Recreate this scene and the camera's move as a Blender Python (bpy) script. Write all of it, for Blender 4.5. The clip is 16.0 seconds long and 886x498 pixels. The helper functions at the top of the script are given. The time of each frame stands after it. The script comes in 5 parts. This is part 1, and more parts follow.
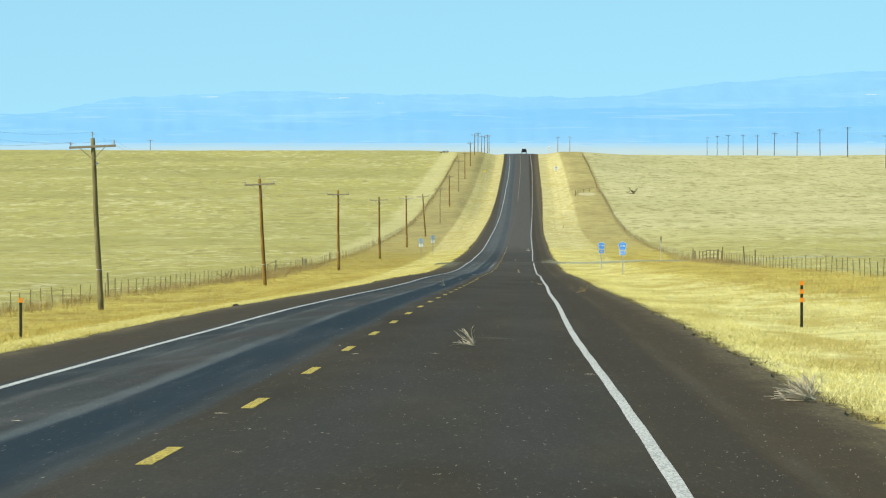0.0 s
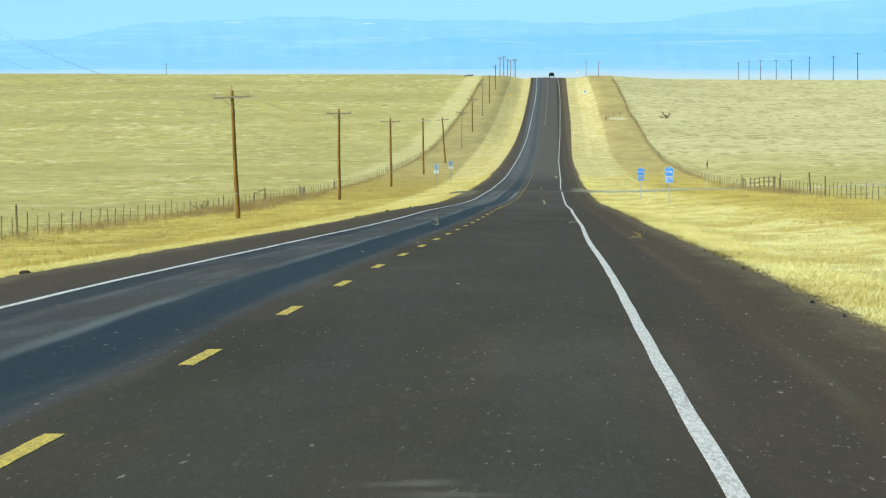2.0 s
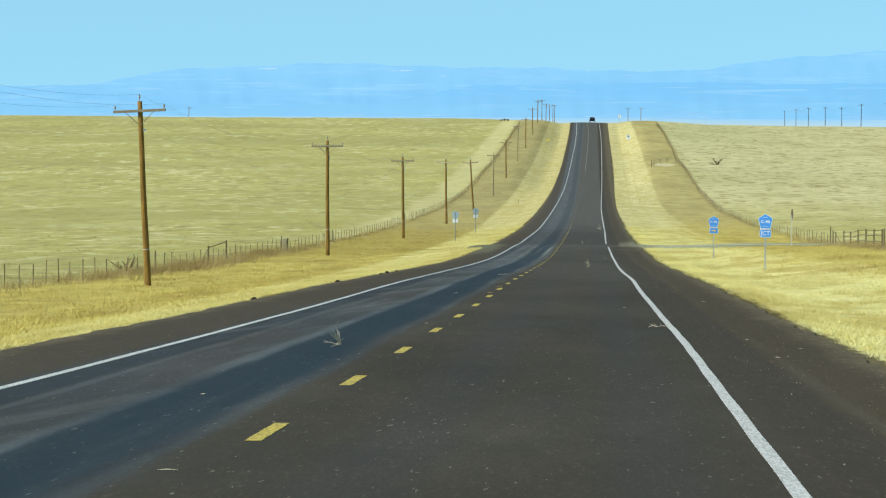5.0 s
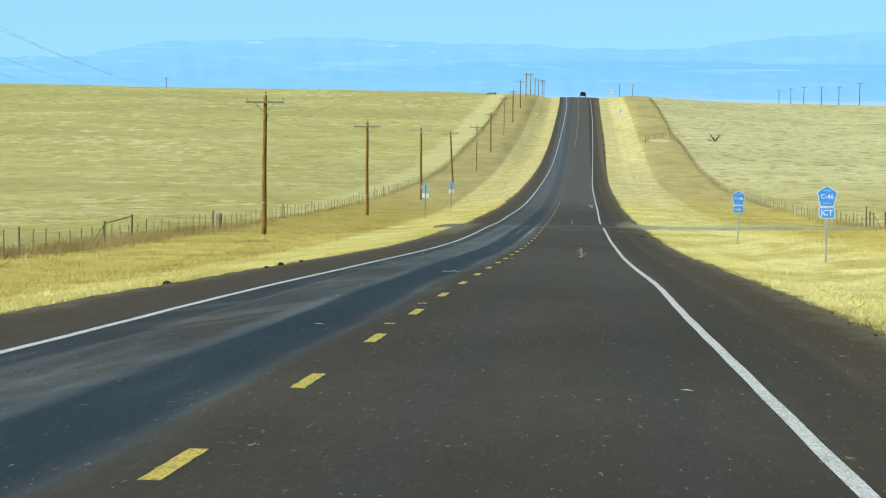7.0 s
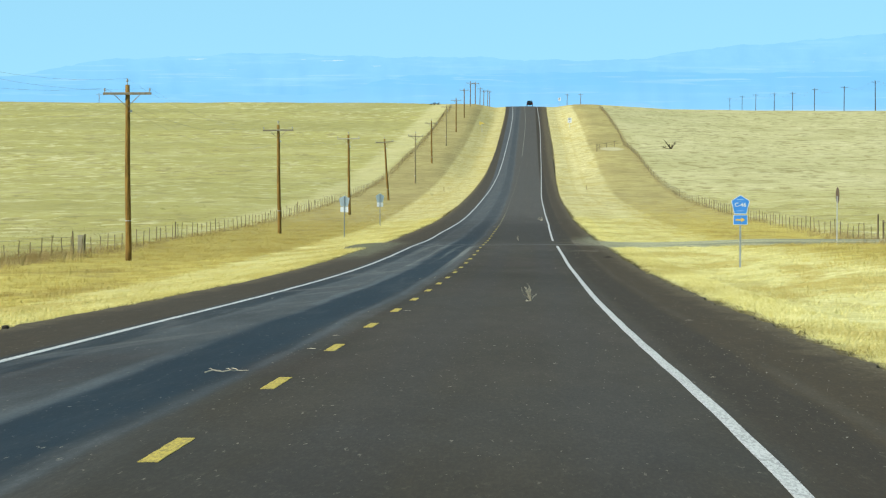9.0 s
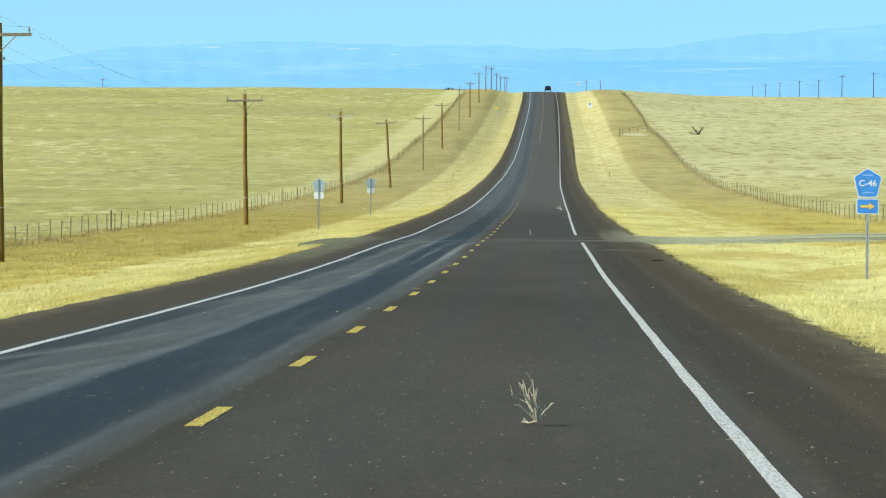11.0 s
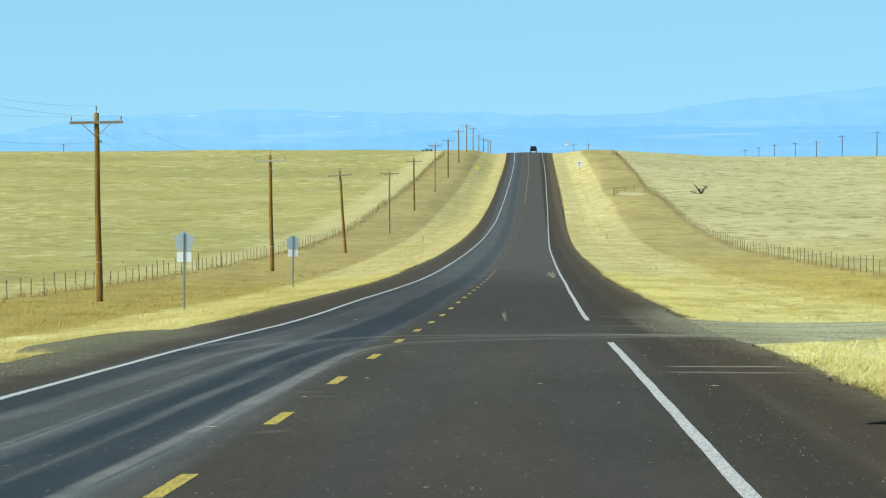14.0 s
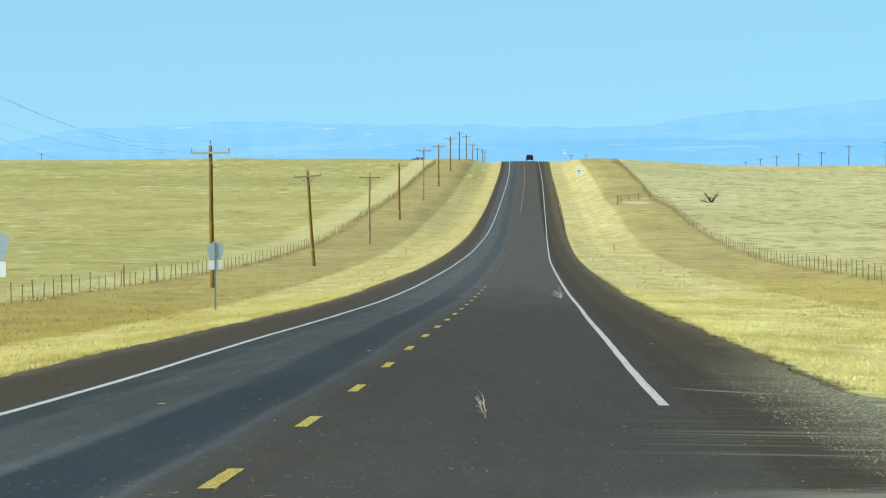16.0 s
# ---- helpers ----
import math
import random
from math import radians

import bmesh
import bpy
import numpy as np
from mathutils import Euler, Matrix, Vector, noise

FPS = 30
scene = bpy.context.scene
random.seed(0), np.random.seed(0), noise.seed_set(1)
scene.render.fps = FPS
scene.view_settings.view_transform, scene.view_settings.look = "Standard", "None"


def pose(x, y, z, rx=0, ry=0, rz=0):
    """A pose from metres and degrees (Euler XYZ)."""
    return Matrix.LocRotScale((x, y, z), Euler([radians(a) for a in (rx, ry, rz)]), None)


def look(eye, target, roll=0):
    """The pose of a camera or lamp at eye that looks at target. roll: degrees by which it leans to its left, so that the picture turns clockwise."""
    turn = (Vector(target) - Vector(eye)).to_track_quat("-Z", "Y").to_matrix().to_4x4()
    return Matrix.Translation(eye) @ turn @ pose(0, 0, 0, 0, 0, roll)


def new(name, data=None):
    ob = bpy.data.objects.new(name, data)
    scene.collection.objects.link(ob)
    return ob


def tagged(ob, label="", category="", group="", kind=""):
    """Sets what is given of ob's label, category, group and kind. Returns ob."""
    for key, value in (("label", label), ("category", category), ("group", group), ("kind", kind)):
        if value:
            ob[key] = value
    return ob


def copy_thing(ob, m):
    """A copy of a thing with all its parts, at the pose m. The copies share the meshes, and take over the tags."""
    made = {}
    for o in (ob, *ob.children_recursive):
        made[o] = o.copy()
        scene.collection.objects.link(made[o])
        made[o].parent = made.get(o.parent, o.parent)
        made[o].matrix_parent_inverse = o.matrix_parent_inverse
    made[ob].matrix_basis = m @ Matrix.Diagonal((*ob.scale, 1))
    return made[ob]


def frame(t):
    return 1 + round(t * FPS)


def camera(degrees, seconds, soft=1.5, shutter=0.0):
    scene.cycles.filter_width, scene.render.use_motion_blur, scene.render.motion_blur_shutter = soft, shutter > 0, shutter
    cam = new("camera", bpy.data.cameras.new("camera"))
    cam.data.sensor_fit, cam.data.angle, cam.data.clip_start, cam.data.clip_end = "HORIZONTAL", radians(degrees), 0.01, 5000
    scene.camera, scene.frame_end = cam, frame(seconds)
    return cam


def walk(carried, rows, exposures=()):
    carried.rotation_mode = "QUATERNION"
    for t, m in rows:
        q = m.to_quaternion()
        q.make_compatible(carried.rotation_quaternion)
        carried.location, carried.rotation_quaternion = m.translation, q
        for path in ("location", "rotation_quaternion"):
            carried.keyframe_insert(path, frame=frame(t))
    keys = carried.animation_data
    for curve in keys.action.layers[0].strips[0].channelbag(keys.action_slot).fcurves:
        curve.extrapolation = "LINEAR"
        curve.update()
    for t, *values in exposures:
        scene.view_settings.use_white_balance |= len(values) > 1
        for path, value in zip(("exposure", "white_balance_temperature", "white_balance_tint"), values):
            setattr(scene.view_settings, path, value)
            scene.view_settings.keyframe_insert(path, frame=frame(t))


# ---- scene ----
# A straight two-lane highway over rolling dry grassland, seen through a long lens from a moving car.
# x: to the right of the yellow centre line, y: along the road, z: up.

PATH = [
    (0.0, 2.759, 0.47, 1.422, -1.245, 1.0369, 0.007),
    (0.5, 2.841, 15.41, 1.029, -1.324, 0.8709, -0.333),
    (1.0, 2.821, 30.16, 0.688, -1.7536, 0.8823, -0.19),
    (1.5, 2.813, 45.07, 0.329, -2.0286, 1.1188, -0.012),
    (2.0, 2.789, 59.7, 0.039, -2.1544, 1.3821, 0.024),
    (2.5, 2.738, 74.25, -0.342, -0.9553, 1.4897, 0.114),
    (3.0, 2.719, 88.74, -0.656, -1.1342, 1.5932, 0.031),
    (3.5, 2.605, 103.67, -0.984, -1.2555, 1.6828, -0.024),
    (4.0, 2.527, 118.01, -1.244, -1.3669, 1.7563, 0.353),
    (4.2, 2.501, 123.96, -1.354, -1.4114, 1.826, 0.287),
    (6.3, 2.222, 184.78, -2.759, -1.6106, 1.8944, 0.61),
    (6.5, 2.194, 190.79, -2.909, -1.6368, 1.8437, 0.698),
    (7.0, 2.19, 204.98, -3.274, -1.8029, 1.7209, 1.017),
    (7.5, 2.173, 219.41, -3.622, -1.831, 1.626, 1.096),
    (8.0, 2.206, 234.0, -3.968, -1.8764, 1.5901, 0.926),
    (8.5, 2.224, 248.58, -4.27, -2.048, 1.3836, 0.388),
    (9.0, 2.248, 262.45, -4.556, -1.6016, 1.0838, 0.162),
    (9.2, 2.251, 268.32, -4.7, -1.5043, 0.9654, 0.226),
    (11.5, 2.364, 334.99, -6.257, -1.7491, 1.5047, 0.131),
    (12.0, 2.355, 350.09, -6.616, -1.4225, 1.4291, -0.265),
    (12.5, 2.311, 363.7, -6.91, -1.2721, 1.3985, -0.136),
    (13.0, 2.301, 379.0, -7.194, -1.2945, 1.3382, -0.087),
    (13.5, 2.305, 392.73, -7.538, -0.9374, 1.2121, 0.045),
    (14.0, 2.3, 408.19, -7.888, -0.8371, 1.1423, -0.156),
    (14.5, 2.267, 422.06, -8.165, -0.8799, 1.0675, -0.327),
    (15.0, 2.197, 437.36, -8.441, -0.7506, 1.0473, -0.023),
    (15.5, 2.132, 451.42, -8.661, -0.6874, 1.1014, 0.166),
    (16.0, 2.096, 466.99, -8.887, -0.6595, 1.0831, -0.114),
]

cam = camera(11.12, 16.0, soft=1.2)
walk(cam, [(t, pose(x, y, z, 90 + p, 0, w) @ pose(0, 0, 0, 0, 0, r)) for t, x, y, z, p, w, r in PATH],
     exposures=[(0.0, 0.51, 6880, 10), (0.5, 0.4, 6560, 10), (1.5, 0.53, 6500, 10), (2.0, 0.56, 6500, 10), (2.5, 0.4, 6500, 10), (4.0, 0.38, 6500, 10), (6.5, 0.43, 6500, 10), (8.5, 0.54, 6500, 10), (9.0, 0.5, 6500, 10), (11.5, 0.51, 6500, 10), (13.5, 0.45, 6500, 10), (14.5, 0.43, 6500, 10), (16.0, 0.44, 6500, 10)])

# ---------------------------------------------------------------- light
SUN_EL, SUN_AZ = 38.0, 248.0      # degrees; azimuth clockwise from +y
world = bpy.data.worlds.new("daylight")
scene.world = world
world.use_nodes = True
wt = world.node_tree
sky = wt.nodes.new("ShaderNodeTexSky")
sky.sky_type, sky.sun_disc = "NISHITA", False
sky.sun_elevation, sky.sun_rotation = radians(SUN_EL), radians(SUN_AZ)
sky.altitude, sky.air_density, sky.dust_density, sky.ozone_density = 1800, 1.0, 0.3, 2.0
wco = wt.nodes.new("ShaderNodeTexCoord")
wadd = wt.nodes.new("ShaderNodeVectorMath")
wadd.operation = "ADD"
wadd.inputs[1].default_value = (0, 0, 0.22)
wnorm = wt.nodes.new("ShaderNodeVectorMath")
wnorm.operation = "NORMALIZE"
wtint = wt.nodes.new("ShaderNodeMix")
wtint.data_type, wtint.blend_type = "RGBA", "MULTIPLY"
wtint.inputs[0].default_value = 1.0
wtint.inputs[7].default_value = (1.03, 1.325, 1.055, 1)
wt.links.new(wco.outputs["Generated"], wadd.inputs[0])
wt.links.new(wadd.outputs[0], wnorm.inputs[0])
wt.links.new(wnorm.outputs[0], sky.inputs[0])
wt.links.new(sky.outputs[0], wtint.inputs[6])
wt.links.new(wtint.outputs[2], wt.nodes["Background"].inputs[0])
wt.nodes["Background"].inputs[1].default_value = 0.15

sun = new("sun", bpy.data.lights.new("sun", "SUN"))
sun.data.energy, sun.data.angle, sun.data.color = 4.2, radians(0.5), (1.0, 0.97, 0.88)
sun_way = Vector((math.sin(radians(SUN_AZ)) * math.cos(radians(SUN_EL)), math.cos(radians(SUN_AZ)) * math.cos(radians(SUN_EL)), math.sin(radians(SUN_EL))))
sun.matrix_world = look(sun_way * 100, (0, 0, 0))


# ---------------------------------------------------------------- materials
class Nodes:
    """Short ways to write a node material."""

    def __init__(self, name, rough=0.8, spec=0.3, metal=0.0):
        self.m = bpy.data.materials.new(name)
        self.m.use_nodes = True
        self.t = self.m.node_tree
        self.b = self.t.nodes["Principled BSDF"]
        self.b.inputs["Roughness"].default_value = rough
        self.b.inputs["Specular IOR Level"].default_value = spec
        self.b.inputs["Metallic"].default_value = metal
        self.co = self.t.nodes.new("ShaderNodeTexCoord").outputs["Object"]

    def link(self, a, b):
        if isinstance(a, bpy.types.NodeSocket):
            self.t.links.new(a, b)
        elif isinstance(a, tuple) and len(a) == 3 and len(b.default_value) == 4:
            b.default_value = (*a, 1)
        else:
            b.default_value = a

    def scaled(self, x, y, z):
        n = self.t.nodes.new("ShaderNodeVectorMath")
        n.operation = "MULTIPLY"
        self.link(self.co, n.inputs[0])
        n.inputs[1].default_value = (x, y, z)
        return n.outputs[0]

    def noise(self, scale, detail=4, rough=0.55, vec=None):
        n = self.t.nodes.new("ShaderNodeTexNoise")
        self.link(self.co if vec is None else vec, n.inputs["Vector"])
        n.inputs["Scale"].default_value, n.inputs["Detail"].default_value, n.inputs["Roughness"].default_value = scale, detail, rough
        return n.outputs[0]

    def math(self, op, a, b=0.0, c=0.0):
        n = self.t.nodes.new("ShaderNodeMath")
        n.operation = op
        for v, s in zip((a, b, c), n.inputs):
            self.link(v, s)
        return n.outputs[0]

    def span(self, v, a, b, lo=0.0, hi=1.0):
        n = self.t.nodes.new("ShaderNodeMapRange")
        n.interpolation_type = "SMOOTHSTEP"
        for q, s in zip((v, a, b, lo, hi), n.inputs):
            self.link(q, s)
        return n.outputs[0]

    def mix(self, f, a, b, how="MIX"):
        n = self.t.nodes.new("ShaderNodeMix")
        n.data_type, n.blend_type = "RGBA", how
        self.link(f, n.inputs[0])
        self.link(a, n.inputs[6])
        self.link(b, n.inputs[7])
        return n.outputs[2]

    def ramp(self, f, *stops):
        n = self.t.nodes.new("ShaderNodeValToRGB")
        e = n.color_ramp.elements
        while len(e) < len(stops):
            e.new(0.5)
        for el, (at, c) in zip(e, stops):
            el.position, el.color = at, (*c, 1)
        self.link(f, n.inputs[0])
        return n.outputs[0]

    def xyz(self):
        n = self.t.nodes.new("ShaderNodeSeparateXYZ")
        self.link(self.co, n.inputs[0])
        return n.outputs

    def island(self):
        return self.t.nodes.new("ShaderNodeNewGeometry").outputs["Random Per Island"]

    def random(self):
        return self.t.nodes.new("ShaderNodeObjectInfo").outputs["Random"]

    def bump(self, h, strength=0.3, dist=0.01):
        n = self.t.nodes.new("ShaderNodeBump")
        n.inputs["Strength"].default_value, n.inputs["Distance"].default_value = strength, dist
        self.link(h, n.inputs["Height"])
        self.t.links.new(n.outputs[0], self.b.inputs["Normal"])

    def colour(self, c):
        self.link(c, self.b.inputs["Base Color"])
        return self.m


def plain(name, c, rough=0.6, spec=0.3, metal=0.0, vary=0.12, scale=6.0):
    n = Nodes(name, rough, spec, metal)
    dark = tuple(v * (1 - 2 * vary) for v in c)
    lite = tuple(min(1, v * (1 + vary)) for v in c)
    return n.colour(n.ramp(n.noise(scale, 6, 0.65), (0.3, dark), (0.7, lite)))


def grass_ground():
    n = Nodes("dry_grassland", 0.95, 0.05)
    x, y, z = n.xyz()
    ax = n.math("ABSOLUTE", n.math("SUBTRACT", x, n.span(y, 830, 1250)))
    wob = n.math("MULTIPLY_ADD", n.noise(0.12, 3), 5.0, -2.5)
    small = n.math("MULTIPLY_ADD", n.noise(1.6, 4), 0.9, -0.45)
    big = n.noise(0.035, 7, 0.62, n.scaled(1.6, 0.55, 1))
    mid = n.noise(0.30, 6, 0.65)
    fine = n.noise(5.0, 5, 0.7)
    field = n.ramp(big, (0.30, (0.365, 0.330, 0.100)), (0.44, (0.43, 0.392, 0.130)), (0.55, (0.395, 0.358, 0.114)), (0.70, (0.475, 0.436, 0.160)))
    # the field over the right fence turns paler on the far slope
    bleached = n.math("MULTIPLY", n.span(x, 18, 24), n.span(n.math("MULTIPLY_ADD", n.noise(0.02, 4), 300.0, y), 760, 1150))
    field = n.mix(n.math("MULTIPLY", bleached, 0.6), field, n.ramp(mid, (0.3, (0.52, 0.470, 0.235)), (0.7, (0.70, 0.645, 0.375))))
    clumps = n.span(n.noise(0.42, 5, 0.62, n.scaled(1.0, 0.26, 1)), 0.525, 0.60)
    bold = n.span(n.noise(0.028, 5, 0.62, n.scaled(1.0, 0.32, 21)), 0.36, 0.60, 0.30, 1.0)
    bold = n.math("MAXIMUM", bold, n.span(x, 18, 24, 0.0, 0.8))
    clumps = n.math("MULTIPLY", clumps, bold)
    field = n.mix(n.math("MULTIPLY", clumps, 0.85), field, (0.270, 0.232, 0.092))
    pale = n.span(n.noise(0.36, 5, 0.62, n.scaled(1.0, 0.24, 2)), 0.53, 0.61)
    pale = n.math("MULTIPLY", pale, n.span(n.noise(0.035, 5, 0.62, n.scaled(1.0, 0.30, 23)), 0.38, 0.60, 0.25, 1.0))
    field = n.mix(n.math("MULTIPLY", pale, 0.66), field, (0.68, 0.625, 0.335))
    bald = n.span(n.noise(0.07, 5, 0.6, n.scaled(1.0, 0.30, 3)), 0.48, 0.64)
    field = n.mix(n.math("MULTIPLY", bald, 0.22), field, (0.62, 0.570, 0.31))
    lush = n.span(n.noise(0.045, 5, 0.6, n.scaled(1.0, 0.35, 5)), 0.48, 0.64)
    field = n.mix(n.math("MULTIPLY", lush, 0.34), field, (0.32, 0.285, 0.10))
    # broad bands of greener grass and dark dashes of sage across the field
    green = n.span(n.noise(0.012, 4, 0.55, n.scaled(0.8, 0.8, 27)), 0.46, 0.62, 0.0, 0.45)
    field = n.mix(n.math("MULTIPLY", green, n.span(x, 10, 24, 1.0, 0.3)), field, (0.300, 0.285, 0.098))
    sage = n.math("MULTIPLY", n.span(n.noise(0.20, 4, 0.6, n.scaled(0.9, 0.32, 31)), 0.58, 0.66), n.span(n.noise(0.03, 4, 0.6, n.scaled(1.0, 0.4, 33)), 0.42, 0.58))
    field = n.mix(n.math("MULTIPLY", sage, 0.6), field, (0.235, 0.212, 0.082))
    band = n.ramp(mid, (0.3, (0.36, 0.286, 0.066)), (0.5, (0.49, 0.403, 0.102)), (0.68, (0.61, 0.515, 0.150)))
    mown = n.ramp(mid, (0.3, (0.47, 0.41, 0.135)), (0.5, (0.64, 0.58, 0.225)), (0.7, (0.76, 0.70, 0.33)))
    blot = n.span(n.noise(0.10, 5, 0.65, n.scaled(2.2, 0.7, 1)), 0.50, 0.66)
    band = n.mix(n.math("MULTIPLY", blot, 0.6), band, (0.25, 0.185, 0.06))
    band = n.mix(n.math("MULTIPLY", n.span(x, -11, -9, 1, 0), n.span(y, 430, 540, 0.0, 0.58)), band, (0.285, 0.225, 0.062))
    far_mown = n.ramp(mid, (0.3, (0.42, 0.355, 0.150)), (0.5, (0.55, 0.485, 0.225)), (0.7, (0.74, 0.670, 0.355)))
    rows_ = n.span(n.noise(0.5, 5, 0.62, n.scaled(0.75, 0.16, 13)), 0.50, 0.62)
    far_mown = n.mix(n.math("MULTIPLY", rows_, 0.62), far_mown, (0.35, 0.285, 0.115))
    lanes = n.span(n.math("ABSOLUTE", n.math("SUBTRACT", n.math("ABSOLUTE", n.math("ADD", ax, -9.6)), 0.9)), 0.12, 0.40, 0.45, 0.0)
    far_mown = n.mix(lanes, far_mown, (0.46, 0.375, 0.14))
    worn = n.span(n.noise(0.06, 5, 0.65, n.scaled(1.6, 0.35, 17)), 0.46, 0.62)
    tufts = n.span(n.noise(0.55, 5, 0.66, n.scaled(1.0, 0.22, 11)), 0.53, 0.62)
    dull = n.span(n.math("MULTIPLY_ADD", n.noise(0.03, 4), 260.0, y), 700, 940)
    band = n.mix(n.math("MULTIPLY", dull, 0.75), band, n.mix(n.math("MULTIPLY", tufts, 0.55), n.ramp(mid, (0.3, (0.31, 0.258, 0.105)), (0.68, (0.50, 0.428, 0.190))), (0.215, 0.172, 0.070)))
    band = n.mix(n.math("MULTIPLY", n.math("MULTIPLY", worn, dull), 0.45), band, (0.27, 0.215, 0.085))
    streak = n.span(n.noise(0.5, 5, 0.6, n.scaled(1, 0.08, 1)), 0.48, 0.62)
    mown = n.mix(n.math("MULTIPLY", streak, 0.7), mown, (0.44, 0.365, 0.11))
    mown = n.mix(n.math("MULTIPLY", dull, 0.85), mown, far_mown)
    stubble = n.span(n.noise(0.8, 5, 0.66, n.scaled(1.0, 0.20, 41)), 0.54, 0.64)
    mown = n.mix(n.math("MULTIPLY", stubble, n.span(y, 440, 560, 0.15, 0.55)), mown, (0.37, 0.295, 0.105))
    swath = n.span(n.noise(0.16, 5, 0.62, n.scaled(1.6, 0.30, 7)), 0.50, 0.60)
    mown = n.mix(n.math("MULTIPLY", swath, n.span(y, 420, 800, 0.78, 0.4)), mown, (0.45, 0.345, 0.085))
    # an ungrazed pale margin outside the left fence on the far slope
    margin = n.math("MULTIPLY", n.span(n.math("ADD", x, wob), -28.0, -25.5), n.math("MULTIPLY", n.span(x, -22.6, -20.5, 1, 0), n.span(y, 560, 760)))
    field = n.mix(n.math("MULTIPLY", margin, 0.5), field, n.ramp(mid, (0.3, (0.50, 0.44, 0.19)), (0.7, (0.72, 0.66, 0.35))))
    rank = n.math("MULTIPLY", n.span(x, -1, 1, 1, 0), n.span(n.noise(0.2, 5, 0.65, n.scaled(1.5, 0.5, 3)), 0.36, 0.58, 0.2, 0.85))
    mown = n.mix(n.math("MULTIPLY", rank, n.span(y, 560, 800, 0.6, 0.4)), mown, (0.50, 0.405, 0.125))
    # the mower's edge: ragged near by, clean and straight on the far slope
    sway = n.math("MULTIPLY", wob, n.math("MULTIPLY", n.span(y, 480, 720, 1.0, 0.10), n.span(x, -1, 1, 0.35, 1.0)))
    strip_left = n.math("ADD", n.span(y, 180, 420, 7.7, 11.0), n.span(y, 600, 900, 0.0, 1.4))
    mown_to = n.math("ADD", n.math("MULTIPLY", n.span(x, -1, 1, 1, 0), strip_left), n.span(x, -1, 1, 0, 13.7))
    to_band = n.span(n.math("SUBTRACT", n.math("ADD", ax, sway), mown_to), -0.45, 0.35)
    to_field = n.span(n.math("ADD", ax, small), 21.3, 22.6)
    c = n.mix(to_band, mown, band)
    c = n.mix(to_field, c, field)
    px = n.math("MULTIPLY", n.math("ADD", x, -18.6), 0.42)
    py = n.math("MULTIPLY", n.math("ADD", y, -1172.0), 0.055)
    pad = n.span(n.math("ADD", n.math("MULTIPLY_ADD", px, px, n.math("MULTIPLY", py, py)), n.math("MULTIPLY_ADD", n.noise(0.4, 4), 1.2, -0.6)), 0.6, 1.3, 1, 0)
    c = n.mix(n.math("MULTIPLY", pad, 0.6), c, (0.66, 0.60, 0.36))
    # trodden bare earth and trapped litter under the fences of the far slope
    under = n.math("MULTIPLY", n.span(n.math("ABSOLUTE", n.math("ADD", ax, -21.7)), 0.10, 0.5, 0.32, 0.0), n.math("MULTIPLY", n.span(y, 620, 900), n.span(n.noise(0.25, 4), 0.35, 0.6, 0.25, 1.0)))
    c = n.mix(under, c, (0.25, 0.185, 0.08))
    dirt = n.ramp(fine, (0.35, (0.07, 0.056, 0.030)), (0.65, (0.19, 0.155, 0.08)))
    c = n.mix(n.span(n.math("ADD", ax, n.math("MULTIPLY_ADD", n.noise(1.5, 6, 0.72, n.scaled(1, 0.5, 1)), 0.7, -0.35)), n.span(x, -1, 1, 5.63, 6.18), n.span(x, -1, 1, 5.81, 6.36)), dirt, c)
    c = n.mix(n.span(fine, 0.35, 0.62, 0.28, 0.0), c, (0.16, 0.12, 0.03))
    n.bump(n.math("ADD", fine, n.math("MULTIPLY", mid, 2.0)), 0.6, 0.12)
    return n.colour(c)


